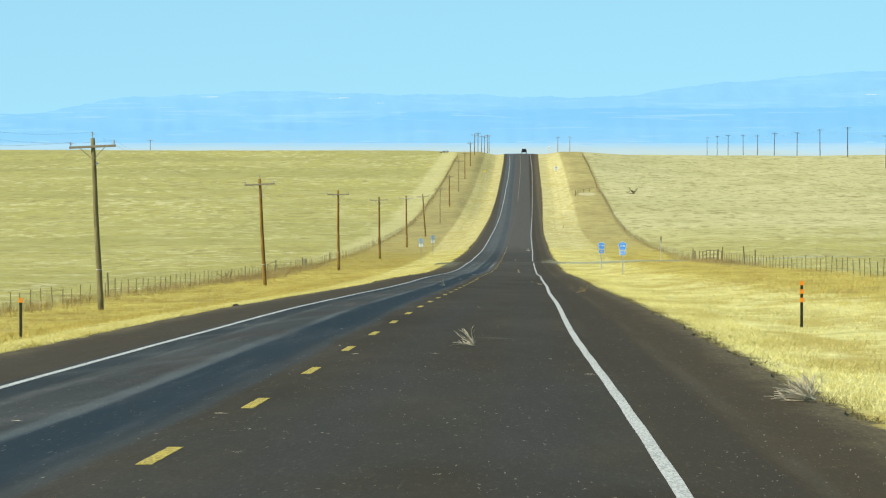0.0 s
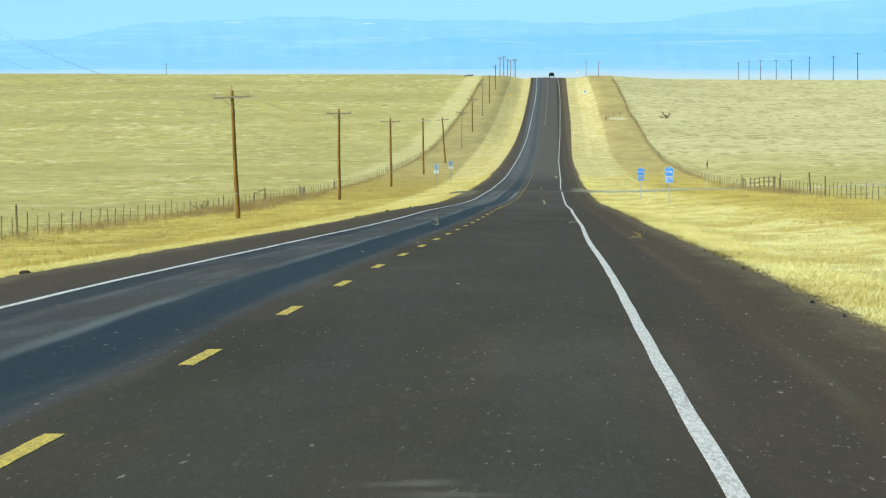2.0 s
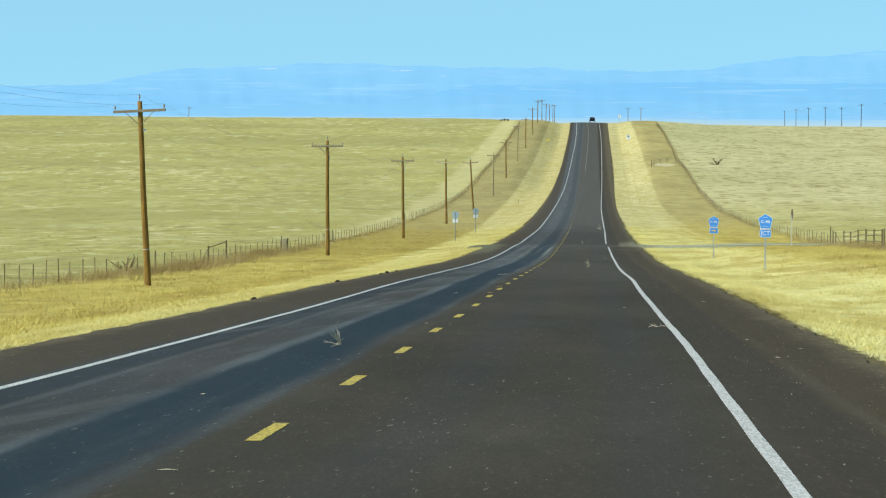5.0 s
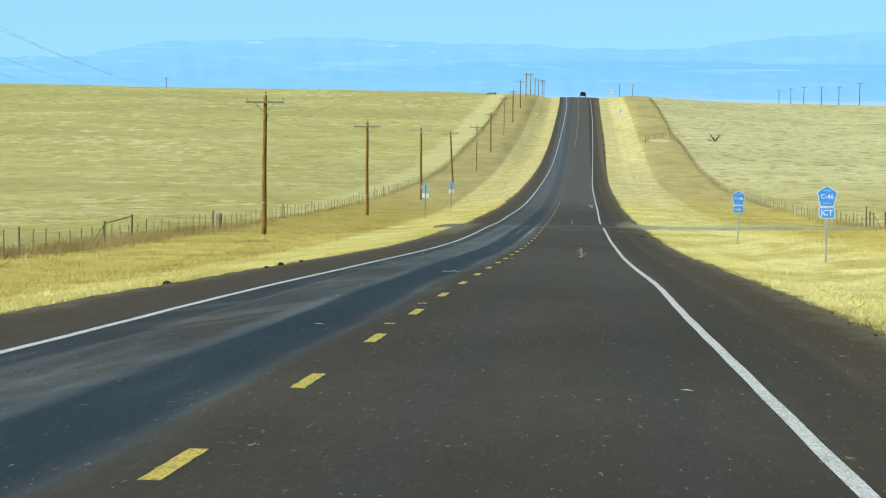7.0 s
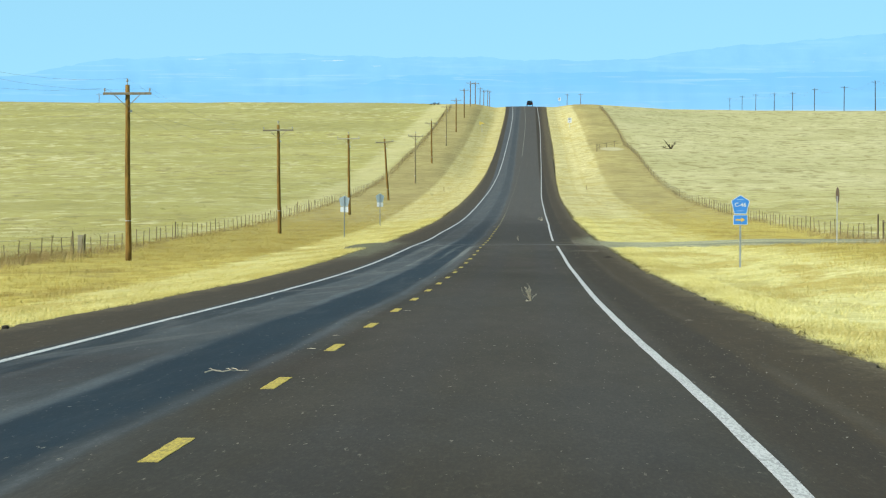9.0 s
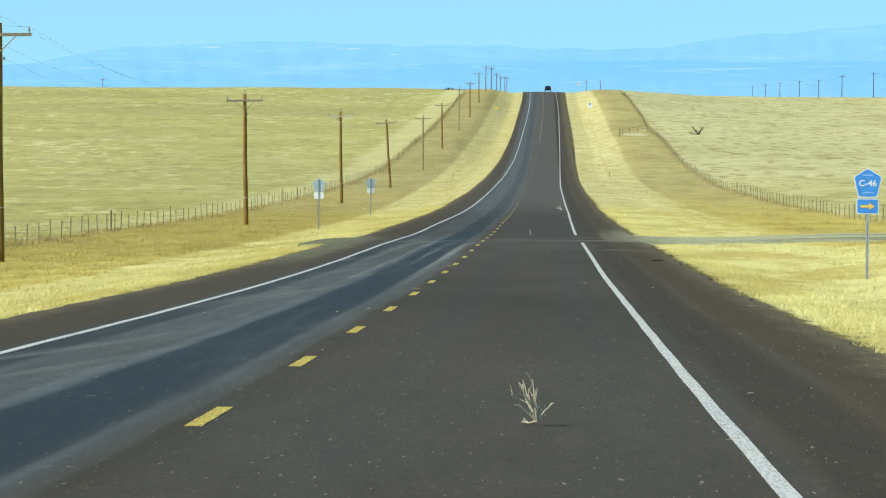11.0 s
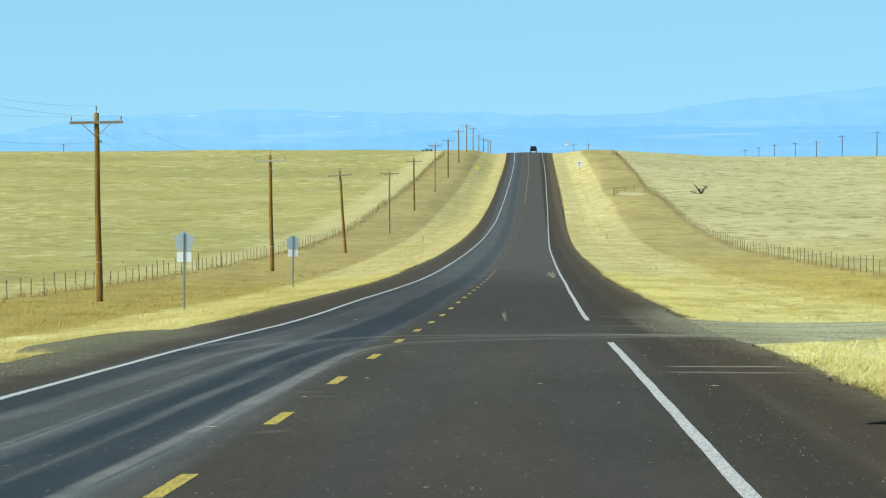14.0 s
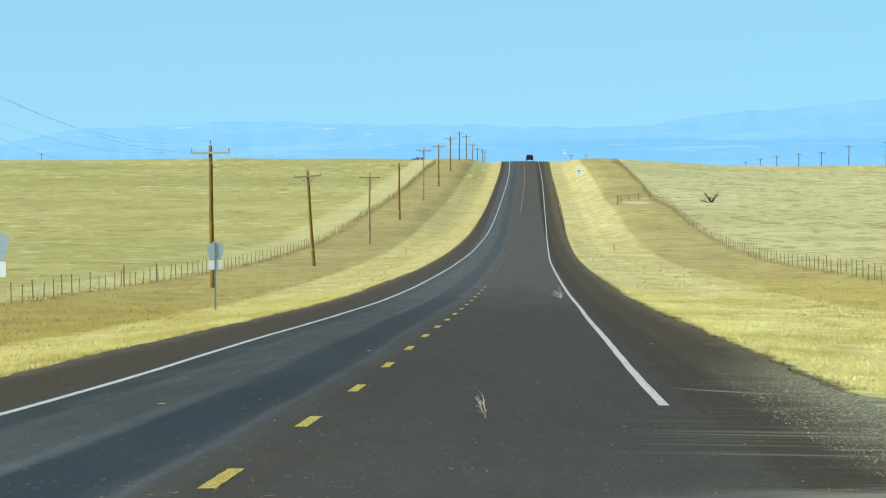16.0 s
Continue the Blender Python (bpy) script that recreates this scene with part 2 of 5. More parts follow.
def asphalt():
    n = Nodes("worn_asphalt", 0.88, 0.05)
    x, y, z = n.xyz()
    lane = n.scaled(1.0, 0.022, 1)
    streak = n.noise(1.5, 6, 0.6, lane)
    patch = n.noise(0.16, 5, 0.6, n.scaled(1.8, 0.35, 1))
    along = n.scaled(1.0, 0.09, 1)      # rolled-in aggregate, drawn out by traffic
    fine = n.noise(40, 4, 0.7, along)
    grit = n.noise(16, 5, 0.8, along)
    mottle = n.noise(3.2, 5, 0.65, along)
    chips = n.math("MULTIPLY", n.span(n.noise(21, 3, 0.6, along), 0.66, 0.72), n.span(n.noise(0.35, 4), 0.36, 0.62, 0.3, 1.0))
    right = n.ramp(patch, (0.3, (0.041, 0.034, 0.021)), (0.55, (0.055, 0.046, 0.030)), (0.75, (0.073, 0.062, 0.043)))
    left = n.ramp(patch, (0.3, (0.041, 0.044, 0.042)), (0.55, (0.058, 0.062, 0.059)), (0.75, (0.077, 0.082, 0.077)))
    wx = n.math("MULTIPLY_ADD", streak, 0.44, n.math("ADD", x, -0.22))
    c = n.mix(n.span(wx, -0.50, -0.32), left, right)
    hue = n.noise(0.11, 4, 0.6, n.scaled(2.0, 0.4, 9))
    c = n.mix(n.span(hue, 0.50, 0.64, 0.0, 0.4), c, (0.066, 0.050, 0.038))
    c = n.mix(n.span(hue, 0.36, 0.48, 0.4, 0.0), c, (0.052, 0.052, 0.045))
    # rubbed-in wheel paths of the right lane, a little greyer
    worn = n.math("MAXIMUM", n.math("MULTIPLY", n.span(wx, 0.5, 0.9), n.span(wx, 1.2, 1.6, 1, 0)), n.math("MULTIPLY", n.span(wx, 2.3, 2.7), n.span(wx, 3.0, 3.4, 1, 0)))
    c = n.mix(n.math("MULTIPLY", worn, 0.35), c, (0.050, 0.048, 0.045))
    # sheen painted paler into the driving lane on the way down to the side road
    sheen_lift = n.math("MULTIPLY", n.span(wx, -0.3, 0.4), n.math("MULTIPLY", n.span(n.math("MULTIPLY_ADD", patch, 60.0, y), 290, 350), n.span(n.math("MULTIPLY_ADD", patch, 60.0, y), 375, 440, 1, 0)))
    c = n.mix(n.math("MULTIPLY", sheen_lift, 0.5), c, (0.086, 0.076, 0.058))
    in_left = n.math("MULTIPLY", n.span(wx, -3.55, -3.30), n.span(wx, -0.25, -0.1, 1, 0))
    tyre = n.math("MAXIMUM", n.math("MULTIPLY", n.span(wx, -1.95, -1.5), n.span(wx, -0.85, -0.38, 1, 0)),
                  n.math("MULTIPLY", n.span(wx, -3.5, -3.25, 0, 0.6), n.span(wx, -2.95, -2.75, 1, 0)))
    # farther asphalt painted paler, in place of sheen at a flat viewing angle
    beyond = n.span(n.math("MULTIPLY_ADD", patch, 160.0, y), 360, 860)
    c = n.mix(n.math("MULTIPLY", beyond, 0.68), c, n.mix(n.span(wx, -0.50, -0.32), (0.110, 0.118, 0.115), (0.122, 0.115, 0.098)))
    # the stretch past the side road is darker
    dark_stretch = n.math("MULTIPLY", n.span(n.math("MULTIPLY_ADD", patch, 16.0, y), 500, 530), n.span(n.math("MULTIPLY_ADD", patch, 60.0, y), 620, 720, 1, 0))
    c = n.mix(n.math("MULTIPLY", dark_stretch, 0.42), c, (0.034, 0.030, 0.025))
    tyre = n.math("MULTIPLY", tyre, n.span(beyond, 0, 1, 1, 0.35))
    # dark wheel path; its blue is reflected sky put into the colour
    c = n.mix(n.math("MULTIPLY", tyre, 0.82), c, (0.009, 0.019, 0.026))
    # thin bleached seams on both sides of the dark wheel path
    for at, wide, amount in ((-0.52, 0.10, 0.32), (-1.72, 0.20, 0.60), (-2.72, 0.12, 0.25)):
        seam = n.span(n.math("ABSOLUTE", n.math("ADD", wx, -at)), wide * 0.2, wide, 1, 0)
        if at > -1:
            seam = n.math("MULTIPLY", seam, n.span(y, 235, 300, 0.15, 1.0))
        seam = n.math("MULTIPLY", seam, n.span(n.noise(0.35, 4, 0.6, n.scaled(1.2, 0.10, at)), 0.36, 0.60, 0.2, 1.0))
        seam = n.math("MULTIPLY", seam, n.span(y, 490, 515, 1.0, 0.5))
        c = n.mix(n.math("MULTIPLY", seam, amount), c, (0.135, 0.152, 0.150))
    # a thin pale blue-grey tint over the oncoming lane towards the side road
    pale_tint = n.math("MULTIPLY", in_left, n.span(n.math("MULTIPLY_ADD", patch, 60.0, y), 300, 420, 0.0, 0.34))
    pale_tint = n.math("MULTIPLY", pale_tint, n.math("MULTIPLY", n.span(y, 425, 480, 1.0, 0.25), n.span(tyre, 0.0, 0.6, 0.9, 0.15)))
    c = n.mix(pale_tint, c, (0.130, 0.152, 0.155))
    dusty = n.math("MULTIPLY", n.span(n.noise(0.9, 6, 0.62, n.scaled(1.7, 0.045, 1)), 0.52, 0.72), in_left)
    dusty = n.math("MULTIPLY", dusty, n.span(wx, -2.3, -1.7, 1.0, 0.45))
    clean = n.math("MULTIPLY", n.span(y, 486, 520, 1.0, 0.35), n.span(y, 640, 760, 1.0, 2.0))
    c = n.mix(n.math("MULTIPLY", dusty, n.math("MULTIPLY", clean, n.span(y, 250, 380, 0.36, 0.5))), c, (0.165, 0.162, 0.142))
    # drifts of dust blown slantwise over the outer half of that lane
    slant = n.t.nodes.new("ShaderNodeCombineXYZ")
    n.link(n.math("MULTIPLY", x, 0.35), slant.inputs[0])
    n.link(n.math("MULTIPLY", n.math("MULTIPLY_ADD", x, -9.0, y), 0.11), slant.inputs[1])
    drift = n.math("MULTIPLY", n.span(n.noise(1.0, 5, 0.6, slant.outputs[0]), 0.52, 0.66), n.math("MULTIPLY", in_left, n.span(wx, -2.2, -1.3, 1.0, 0.12)))
    c = n.mix(n.math("MULTIPLY", drift, n.math("MULTIPLY", clean, n.span(y, 140, 400, 0.2, 0.5))), c, (0.17, 0.172, 0.155))
    out = n.math("MAXIMUM", n.span(x, 3.8, 4.1), n.span(x, -3.7, -3.55, 1, 0))
    c = n.mix(n.math("MULTIPLY", out, 0.75), c, (0.070, 0.051, 0.026))
    # a polished dark strip outside the white line, with a faint dusty wheel streak beyond it
    strip_x = n.math("MULTIPLY_ADD", streak, 0.3, n.math("ADD", x, -0.15))
    c = n.mix(n.math("MULTIPLY", n.span(strip_x, 3.85, 4.05), n.span(strip_x, 4.55, 4.75, 0.4, 0.0)), c, (0.034, 0.032, 0.028))
    c = n.mix(n.math("MULTIPLY", n.span(n.math("ABSOLUTE", n.math("ADD", strip_x, -4.82)), 0.02, 0.14, 0.20, 0.0), n.span(n.noise(0.05, 3), 0.40, 0.55)), c, (0.12, 0.112, 0.085))
    c = n.mix(n.span(mottle, 0.35, 0.65, 0.18, 0.0), c, (0.028, 0.025, 0.020))
    c = n.mix(n.span(grit, 0.54, 0.72, 0.0, 0.30), c, (0.145, 0.130, 0.095))
    c = n.mix(n.math("MULTIPLY", chips, 0.75), c, (0.29, 0.265, 0.19))
    c = n.mix(n.span(fine, 0.4, 0.65, 0.2, 0.0), c, (0.012, 0.012, 0.011))
    # dust dragged out of the gravel side road by turning wheels: each track runs along the
    # lane and bends away over the centre line, as one arm of a hyperbola
    dust_c = n.ramp(n.noise(0.8, 4), (0.3, (0.16, 0.165, 0.145)), (0.7, (0.28, 0.28, 0.235)))
    swirl = n.math("MULTIPLY_ADD", n.noise(0.4, 3, 0.5, n.scaled(1, 0.12, 1)), 0.16, -0.08)
    for x0, y0, slope, k, w, reach, amount in ((-0.66, 486.8, 2.0, 3.0, 0.15, 392, 0.60), (-1.28, 490.2, 1.6, 2.6, 0.11, 410, 0.38), (-2.0, 492.6, 1.15, 2.6, 0.15, 380, 0.36), (-2.75, 492.8, 1.0, 3.6, 0.16, 430, 0.36)):
        p = n.math("ADD", n.math("ADD", x, swirl), -x0)
        q = n.math("SUBTRACT", n.math("MULTIPLY_ADD", x, slope, y0), y)
        f = n.math("MULTIPLY_ADD", p, q, -k)
        fx = n.math("MULTIPLY_ADD", p, slope, q)
        fy = n.math("MULTIPLY", p, 3.5)
        g = n.math("SQRT", n.math("ADD", n.math("MULTIPLY", fx, fx), n.math("MULTIPLY_ADD", fy, fy, 0.4)))
        d = n.math("DIVIDE", f, n.math("MULTIPLY", g, n.math("MULTIPLY_ADD", n.math("MAXIMUM", x, 0.0), 0.22, 1.0)))
        one_arm = n.math("MULTIPLY", n.span(p, -0.05, 0.05), n.span(q, -0.9, -0.4))
        band = n.math("MULTIPLY", n.span(n.math("ABSOLUTE", d), w * 0.35, w * 1.5, 1, 0), one_arm)
        comb = n.t.nodes.new("ShaderNodeCombineXYZ")
        n.link(n.math("MULTIPLY", d, 8.0), comb.inputs[0])
        n.link(n.math("MULTIPLY", n.math("ADD", y, n.math("MULTIPLY", x, 4.0)), 0.05), comb.inputs[1])
        comb.inputs[2].default_value = x0 * 7
        lines = n.span(n.noise(1.0, 4, 0.65, comb.outputs[0]), 0.40, 0.60, 0.12, 1.0)
        fade = n.math("MULTIPLY", n.math("MULTIPLY", n.span(y, reach, reach + 60, 0.0, 1.0), n.span(y, 455, 485, 1.0, 0.72)), n.span(x, 5.2, 7.2, 1.0, 0.6))
        c = n.mix(n.math("MULTIPLY", n.math("MULTIPLY", band, lines), n.math("MULTIPLY", fade, amount)), c, dust_c)
    # crumbs of pale grit left across both lanes there
    crumbs = n.math("MULTIPLY", n.span(n.noise(5.5, 2, 0.5, n.scaled(0.8, 1.5, 1)), 0.70, 0.74), n.math("MULTIPLY", n.span(y, 466, 482), n.span(y, 494, 500, 1, 0)))
    c = n.mix(n.math("MULTIPLY", crumbs, n.span(x, 0.6, 1.6, 0.7, 0.0)), c, (0.42, 0.41, 0.36))
    # scuffs pushed over the shoulder
    for y1, tilt, xa, xb, amount in ((470.4, 0.55, 3.95, 6.0, 0.75), (467.4, 0.4, 3.8, 6.2, 0.45), (524.5, -1.6, 3.8, 5.4, 0.5), (505.0, 0.3, 4.4, 6.4, 0.4), (457.4, 0.5, -0.25, 0.35, 0.3), (453.4, -0.9, -0.5, 0.2, 0.3), (452.4, 1.6, -0.2, 0.4, 0.25), (83.2, 0.8, 1.75, 2.45, 0.22), (81.6, 0.4, 1.9, 2.7, 0.16)):
        off = n.math("SUBTRACT", n.math("MULTIPLY_ADD", n.math("ADD", x, -4.0), tilt, n.math("MULTIPLY_ADD", n.noise(1.3, 3), 0.8, y1 - 0.4)), y)
        scuff = n.math("MULTIPLY", n.span(n.math("ABSOLUTE", off), 0.10, 0.32, 1, 0), n.math("MULTIPLY", n.span(x, xa, xa + 0.5), n.span(x, xb - 0.4, xb, 1, 0)))
        c = n.mix(n.math("MULTIPLY", scuff, amount), c, (0.30, 0.285, 0.21))
    edge = n.math("MULTIPLY", n.span(n.math("ADD", n.math("ADD", n.math("ABSOLUTE", x), n.span(x, -1, 1, 0.57, 0.0)), n.math("MULTIPLY", n.noise(1.1, 6, 0.7, n.scaled(1, 0.25, 1)), 1.6)), 6.2, 6.9), 0.7)
    c = n.mix(edge, c, n.ramp(grit, (0.35, (0.075, 0.060, 0.033)), (0.65, (0.17, 0.14, 0.08))))
    speck = n.span(n.noise(34.0, 4, 0.75, n.scaled(1, 0.13, 1)), 0.36, 0.66)
    stony = n.ramp(speck, (0.1, (0.11, 0.108, 0.062)), (0.55, (0.19, 0.187, 0.112)), (0.9, (0.34, 0.335, 0.215)))
    rag = n.math("MULTIPLY_ADD", n.noise(0.8, 6, 0.7, n.scaled(0.7, 0.6, 1)), 2.6, -1.3)
    spill = n.math("MULTIPLY", n.span(n.math("ADD", x, n.math("MULTIPLY", rag, 0.9)), 4.4, 6.2), n.math("MULTIPLY", n.span(n.math("MULTIPLY_ADD", rag, 2.0, y), 492.0, 498.5), n.span(n.math("MULTIPLY_ADD", rag, 4.0, y), 526, 548, 1, 0)))
    thin = n.math("MULTIPLY", n.span(n.math("MULTIPLY_ADD", rag, 0.8, x), 5.2, 6.5, 0, 0.40), n.math("MULTIPLY", n.span(n.math("MULTIPLY_ADD", rag, 3.0, y), 474, 486), n.span(y, 496, 502, 1, 0)))
    c = n.mix(n.math("MULTIPLY", thin, n.span(speck, 0.2, 0.9, 0.25, 1.0)), c, stony)
    west = n.math("MULTIPLY", n.span(n.math("SUBTRACT", n.math("MULTIPLY", rag, 0.6), x), 3.9, 4.7), n.math("MULTIPLY", n.span(n.math("MULTIPLY_ADD", rag, 8.0, y), 432, 462), n.span(y, 499, 516, 1, 0)))
    c = n.mix(n.math("MULTIPLY", west, n.span(speck, 0.0, 0.8, 0.45, 0.8)), c, n.ramp(speck, (0.1, (0.070, 0.068, 0.040)), (0.55, (0.125, 0.122, 0.072)), (0.9, (0.25, 0.24, 0.15))))
    c = n.mix(n.math("MULTIPLY", spill, n.span(speck, 0.0, 0.8, 0.5, 1.0)), c, stony)
    # pale streaks swept across the shoulder by wheels turning into the gravel road
    swept = n.math("MULTIPLY", n.span(n.noise(1.5, 4, 0.6, n.scaled(0.07, 1.0, 3)), 0.50, 0.64), n.math("MULTIPLY", n.span(n.math("MULTIPLY_ADD", rag, 0.8, x), 2.6, 4.6), n.math("MULTIPLY", n.span(y, 493, 497), n.span(y, 506, 520, 1, 0))))
    c = n.mix(n.math("MULTIPLY", swept, 0.42), c, (0.26, 0.25, 0.17))
    n.bump(n.math("ADD", fine, grit), 0.35, 0.008)
    n.link(n.span(n.math("MULTIPLY", tyre, in_left), 0, 1, 0.95, 0.7), n.b.inputs["Roughness"])
    return n.colour(c)


def gravel():
    n = Nodes("pale_gravel", 0.95, 0.06)
    x, y, z = n.xyz()
    speck = n.span(n.noise(26.0, 4, 0.75, n.scaled(1, 0.08, 1)), 0.36, 0.66)
    dark = n.ramp(speck, (0.1, (0.11, 0.107, 0.058)), (0.55, (0.185, 0.18, 0.102)), (0.9, (0.31, 0.30, 0.18)))
    pale = n.ramp(speck, (0.1, (0.27, 0.262, 0.140)), (0.55, (0.385, 0.375, 0.215)), (0.9, (0.52, 0.505, 0.31)))
    rag = n.math("MULTIPLY_ADD", n.noise(0.5, 5, 0.65, n.scaled(0.5, 1.0, 1)), 6.0, -3.0)
    off = n.math("MULTIPLY_ADD", rag, 0.5, x)
    c = n.mix(n.span(off, 6.4, 8.6, 0.15, 0.85), dark, pale)
    c = n.mix(n.span(x, -1, 1, 0.68, 0.0), c, (0.085, 0.078, 0.038))
    # driven ruts lie bare and light, the strip between them holds dark loose stone
    ruts = n.span(n.noise(0.55, 4, 0.6, n.scaled(0.05, 1.0, 1)), 0.44, 0.60)
    c = n.mix(n.math("MULTIPLY", ruts, n.span(x, 0, 1, 0.08, 0.5)), c, pale)
    c = n.mix(n.span(n.noise(0.5, 4, 0.6, n.scaled(0.12, 0.9, 4)), 0.50, 0.62, 0, 0.7), c, (0.14, 0.138, 0.085))
    n.bump(n.noise(14, 4, 0.7), 0.5, 0.02)
    return n.colour(c)


def paint(name, c, worn, ghost=(0.085, 0.078, 0.065)):
    n = Nodes(name, 0.75, 0.15)
    wear = n.span(n.noise(42, 3, 0.75, n.scaled(1, 0.10, 1)), 0.42, 0.60)
    chips = n.span(n.noise(3.5, 6, 0.7), 0.55, 0.75)
    thin = n.span(n.noise(0.6, 4, 0.6), 0.35, 0.7, 0.25, 0.7)
    base = n.mix(n.math("MULTIPLY", wear, worn), c, tuple(0.5 * v for v in c))
    base = n.mix(n.math("MULTIPLY", n.math("MAXIMUM", n.math("MULTIPLY", wear, thin), chips), worn), base, ghost)
    n.bump(n.noise(60, 3), 0.4, 0.004)
    return n.colour(base)


def straw(name, a, b, c):
    n = Nodes(name, 0.9, 0.08)
    n.b.inputs["Transmission Weight"].default_value = 0.0
    col = n.ramp(n.island(), (0.05, a), (0.5, b), (0.95, c))
    old = n.span(n.noise(0.16, 5, 0.62, n.scaled(1.6, 0.30, 7)), 0.46, 0.62)
    col = n.mix(n.math("MULTIPLY", old, 0.6), col, (0.58 * b[0], 0.53 * b[1], 0.42 * b[2]))
    x, y, z = n.xyz()
    rank = n.math("MULTIPLY", n.span(x, -1, 1, 1, 0), n.span(n.noise(0.2, 5, 0.65, n.scaled(1.5, 0.5, 3)), 0.36, 0.58, 0.2, 0.8))
    col = n.mix(n.math("MULTIPLY", rank, 0.5), col, (0.76 * b[0], 0.70 * b[1], 0.56 * b[2]))
    # broad brown patches of older growth away from the pavement
    away = n.span(n.math("ABSOLUTE", x), 8.5, 10.5)
    blot = n.math("MULTIPLY", n.span(n.noise(0.10, 5, 0.65, n.scaled(2.2, 0.7, 1)), 0.50, 0.64), away)
    col = n.mix(n.math("MULTIPLY", blot, 0.7), col, (0.62 * b[0], 0.54 * b[1], 0.50 * b[2]))
    dark_left = n.math("MULTIPLY", n.span(x, -11, -9, 1, 0), n.span(y, 430, 540, 0.0, 0.42))
    col = n.mix(dark_left, col, (0.66 * b[0], 0.62 * b[1], 0.55 * b[2]))
    pale = n.span(n.noise(0.45, 4, 0.6, n.scaled(1.2, 0.35, 1)), 0.54, 0.68)
    return n.colour(n.mix(n.math("MULTIPLY", pale, 0.5), col, c))


def wood(name, a, b, bands=0.0):
    n = Nodes(name, 0.85, 0.15)
    grain = n.noise(9, 6, 0.65, n.scaled(2.2, 2.2, 0.12))
    c = n.ramp(grain, (0.3, a), (0.68, b))
    c = n.mix(n.math("MULTIPLY", n.span(n.noise(0.9, 4), 0.45, 0.7), 0.45), c, tuple(v * 0.45 for v in a))
    c = n.mix(n.math("MULTIPLY", n.random(), 0.3), c, tuple(v * 0.6 for v in b))
    n.bump(grain, 0.5, 0.01)
    return n.colour(c)


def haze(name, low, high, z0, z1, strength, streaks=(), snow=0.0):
    """Far country seen through miles of bright air, that haze painted as a glowing colour; streaks are long level bands
    of paler or darker ground.
    """
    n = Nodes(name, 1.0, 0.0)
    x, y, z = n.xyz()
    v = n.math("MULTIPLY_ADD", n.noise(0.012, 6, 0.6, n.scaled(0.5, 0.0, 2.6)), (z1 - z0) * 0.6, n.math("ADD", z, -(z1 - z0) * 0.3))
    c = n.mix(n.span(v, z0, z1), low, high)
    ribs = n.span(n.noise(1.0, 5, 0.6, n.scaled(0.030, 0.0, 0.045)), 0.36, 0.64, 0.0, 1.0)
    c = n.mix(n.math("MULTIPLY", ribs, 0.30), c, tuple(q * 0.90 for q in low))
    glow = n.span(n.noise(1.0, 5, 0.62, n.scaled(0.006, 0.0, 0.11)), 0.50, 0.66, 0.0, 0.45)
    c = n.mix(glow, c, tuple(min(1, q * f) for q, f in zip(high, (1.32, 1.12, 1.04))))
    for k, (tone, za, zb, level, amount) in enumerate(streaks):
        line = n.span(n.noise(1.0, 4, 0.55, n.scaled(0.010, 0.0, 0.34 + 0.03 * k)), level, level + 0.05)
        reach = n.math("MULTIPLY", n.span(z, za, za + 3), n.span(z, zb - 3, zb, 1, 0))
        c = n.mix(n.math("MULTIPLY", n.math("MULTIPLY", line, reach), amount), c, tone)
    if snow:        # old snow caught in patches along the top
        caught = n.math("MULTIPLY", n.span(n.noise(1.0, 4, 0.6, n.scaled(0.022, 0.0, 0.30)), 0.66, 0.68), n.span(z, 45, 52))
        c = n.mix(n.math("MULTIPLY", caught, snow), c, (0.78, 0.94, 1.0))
    # the surface emits the haze colour itself, with almost no base colour
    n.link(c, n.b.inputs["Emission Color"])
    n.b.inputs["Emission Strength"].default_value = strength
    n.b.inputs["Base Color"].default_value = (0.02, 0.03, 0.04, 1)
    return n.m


M_GROUND, M_ROAD, M_GRAVEL = grass_ground(), asphalt(), gravel()
M_WHITE = paint("worn_white_paint", (0.52, 0.515, 0.465), 0.5)
M_YELLOW = paint("worn_yellow_paint", (0.50, 0.38, 0.065), 0.6)
M_YELLOW_PALE = paint("dusty_yellow_paint", (0.40, 0.345, 0.16), 0.75)
M_YELLOW_OLD = paint("faded_yellow_paint", (0.24, 0.225, 0.17), 0.6)
M_YELLOW_GHOST = paint("nearly_gone_yellow_paint", (0.14, 0.125, 0.085), 0.9)
M_STRAW = straw("bleached_straw", (0.50, 0.42, 0.118), (0.70, 0.62, 0.228), (0.84, 0.78, 0.385))
M_STRAW_FAR = straw("weathered_straw", (0.48, 0.405, 0.155), (0.62, 0.545, 0.245), (0.76, 0.69, 0.36))
M_GOLD = straw("golden_grass", (0.45, 0.352, 0.092), (0.54, 0.437, 0.126), (0.64, 0.535, 0.180))
M_FIELD = straw("grazed_grass", (0.30, 0.278, 0.086), (0.47, 0.437, 0.148), (0.62, 0.577, 0.255))
M_POLE = wood("creosoted_pole", (0.085, 0.046, 0.011), (0.33, 0.188, 0.042))
M_POLE_OLIVE = wood("grey_olive_pole", (0.11, 0.090, 0.040), (0.26, 0.215, 0.10))
M_POLE_GREY = wood("grey_field_pole", (0.055, 0.052, 0.045), (0.13, 0.12, 0.10))
M_POLE_PALE = wood("sun_faded_pole", (0.24, 0.185, 0.085), (0.42, 0.34, 0.17))
M_ARM = wood("weathered_crossarm", (0.15, 0.125, 0.08), (0.34, 0.29, 0.20))
M_ARM_PALE = wood("sun_bleached_crossarm", (0.34, 0.31, 0.21), (0.58, 0.54, 0.40))
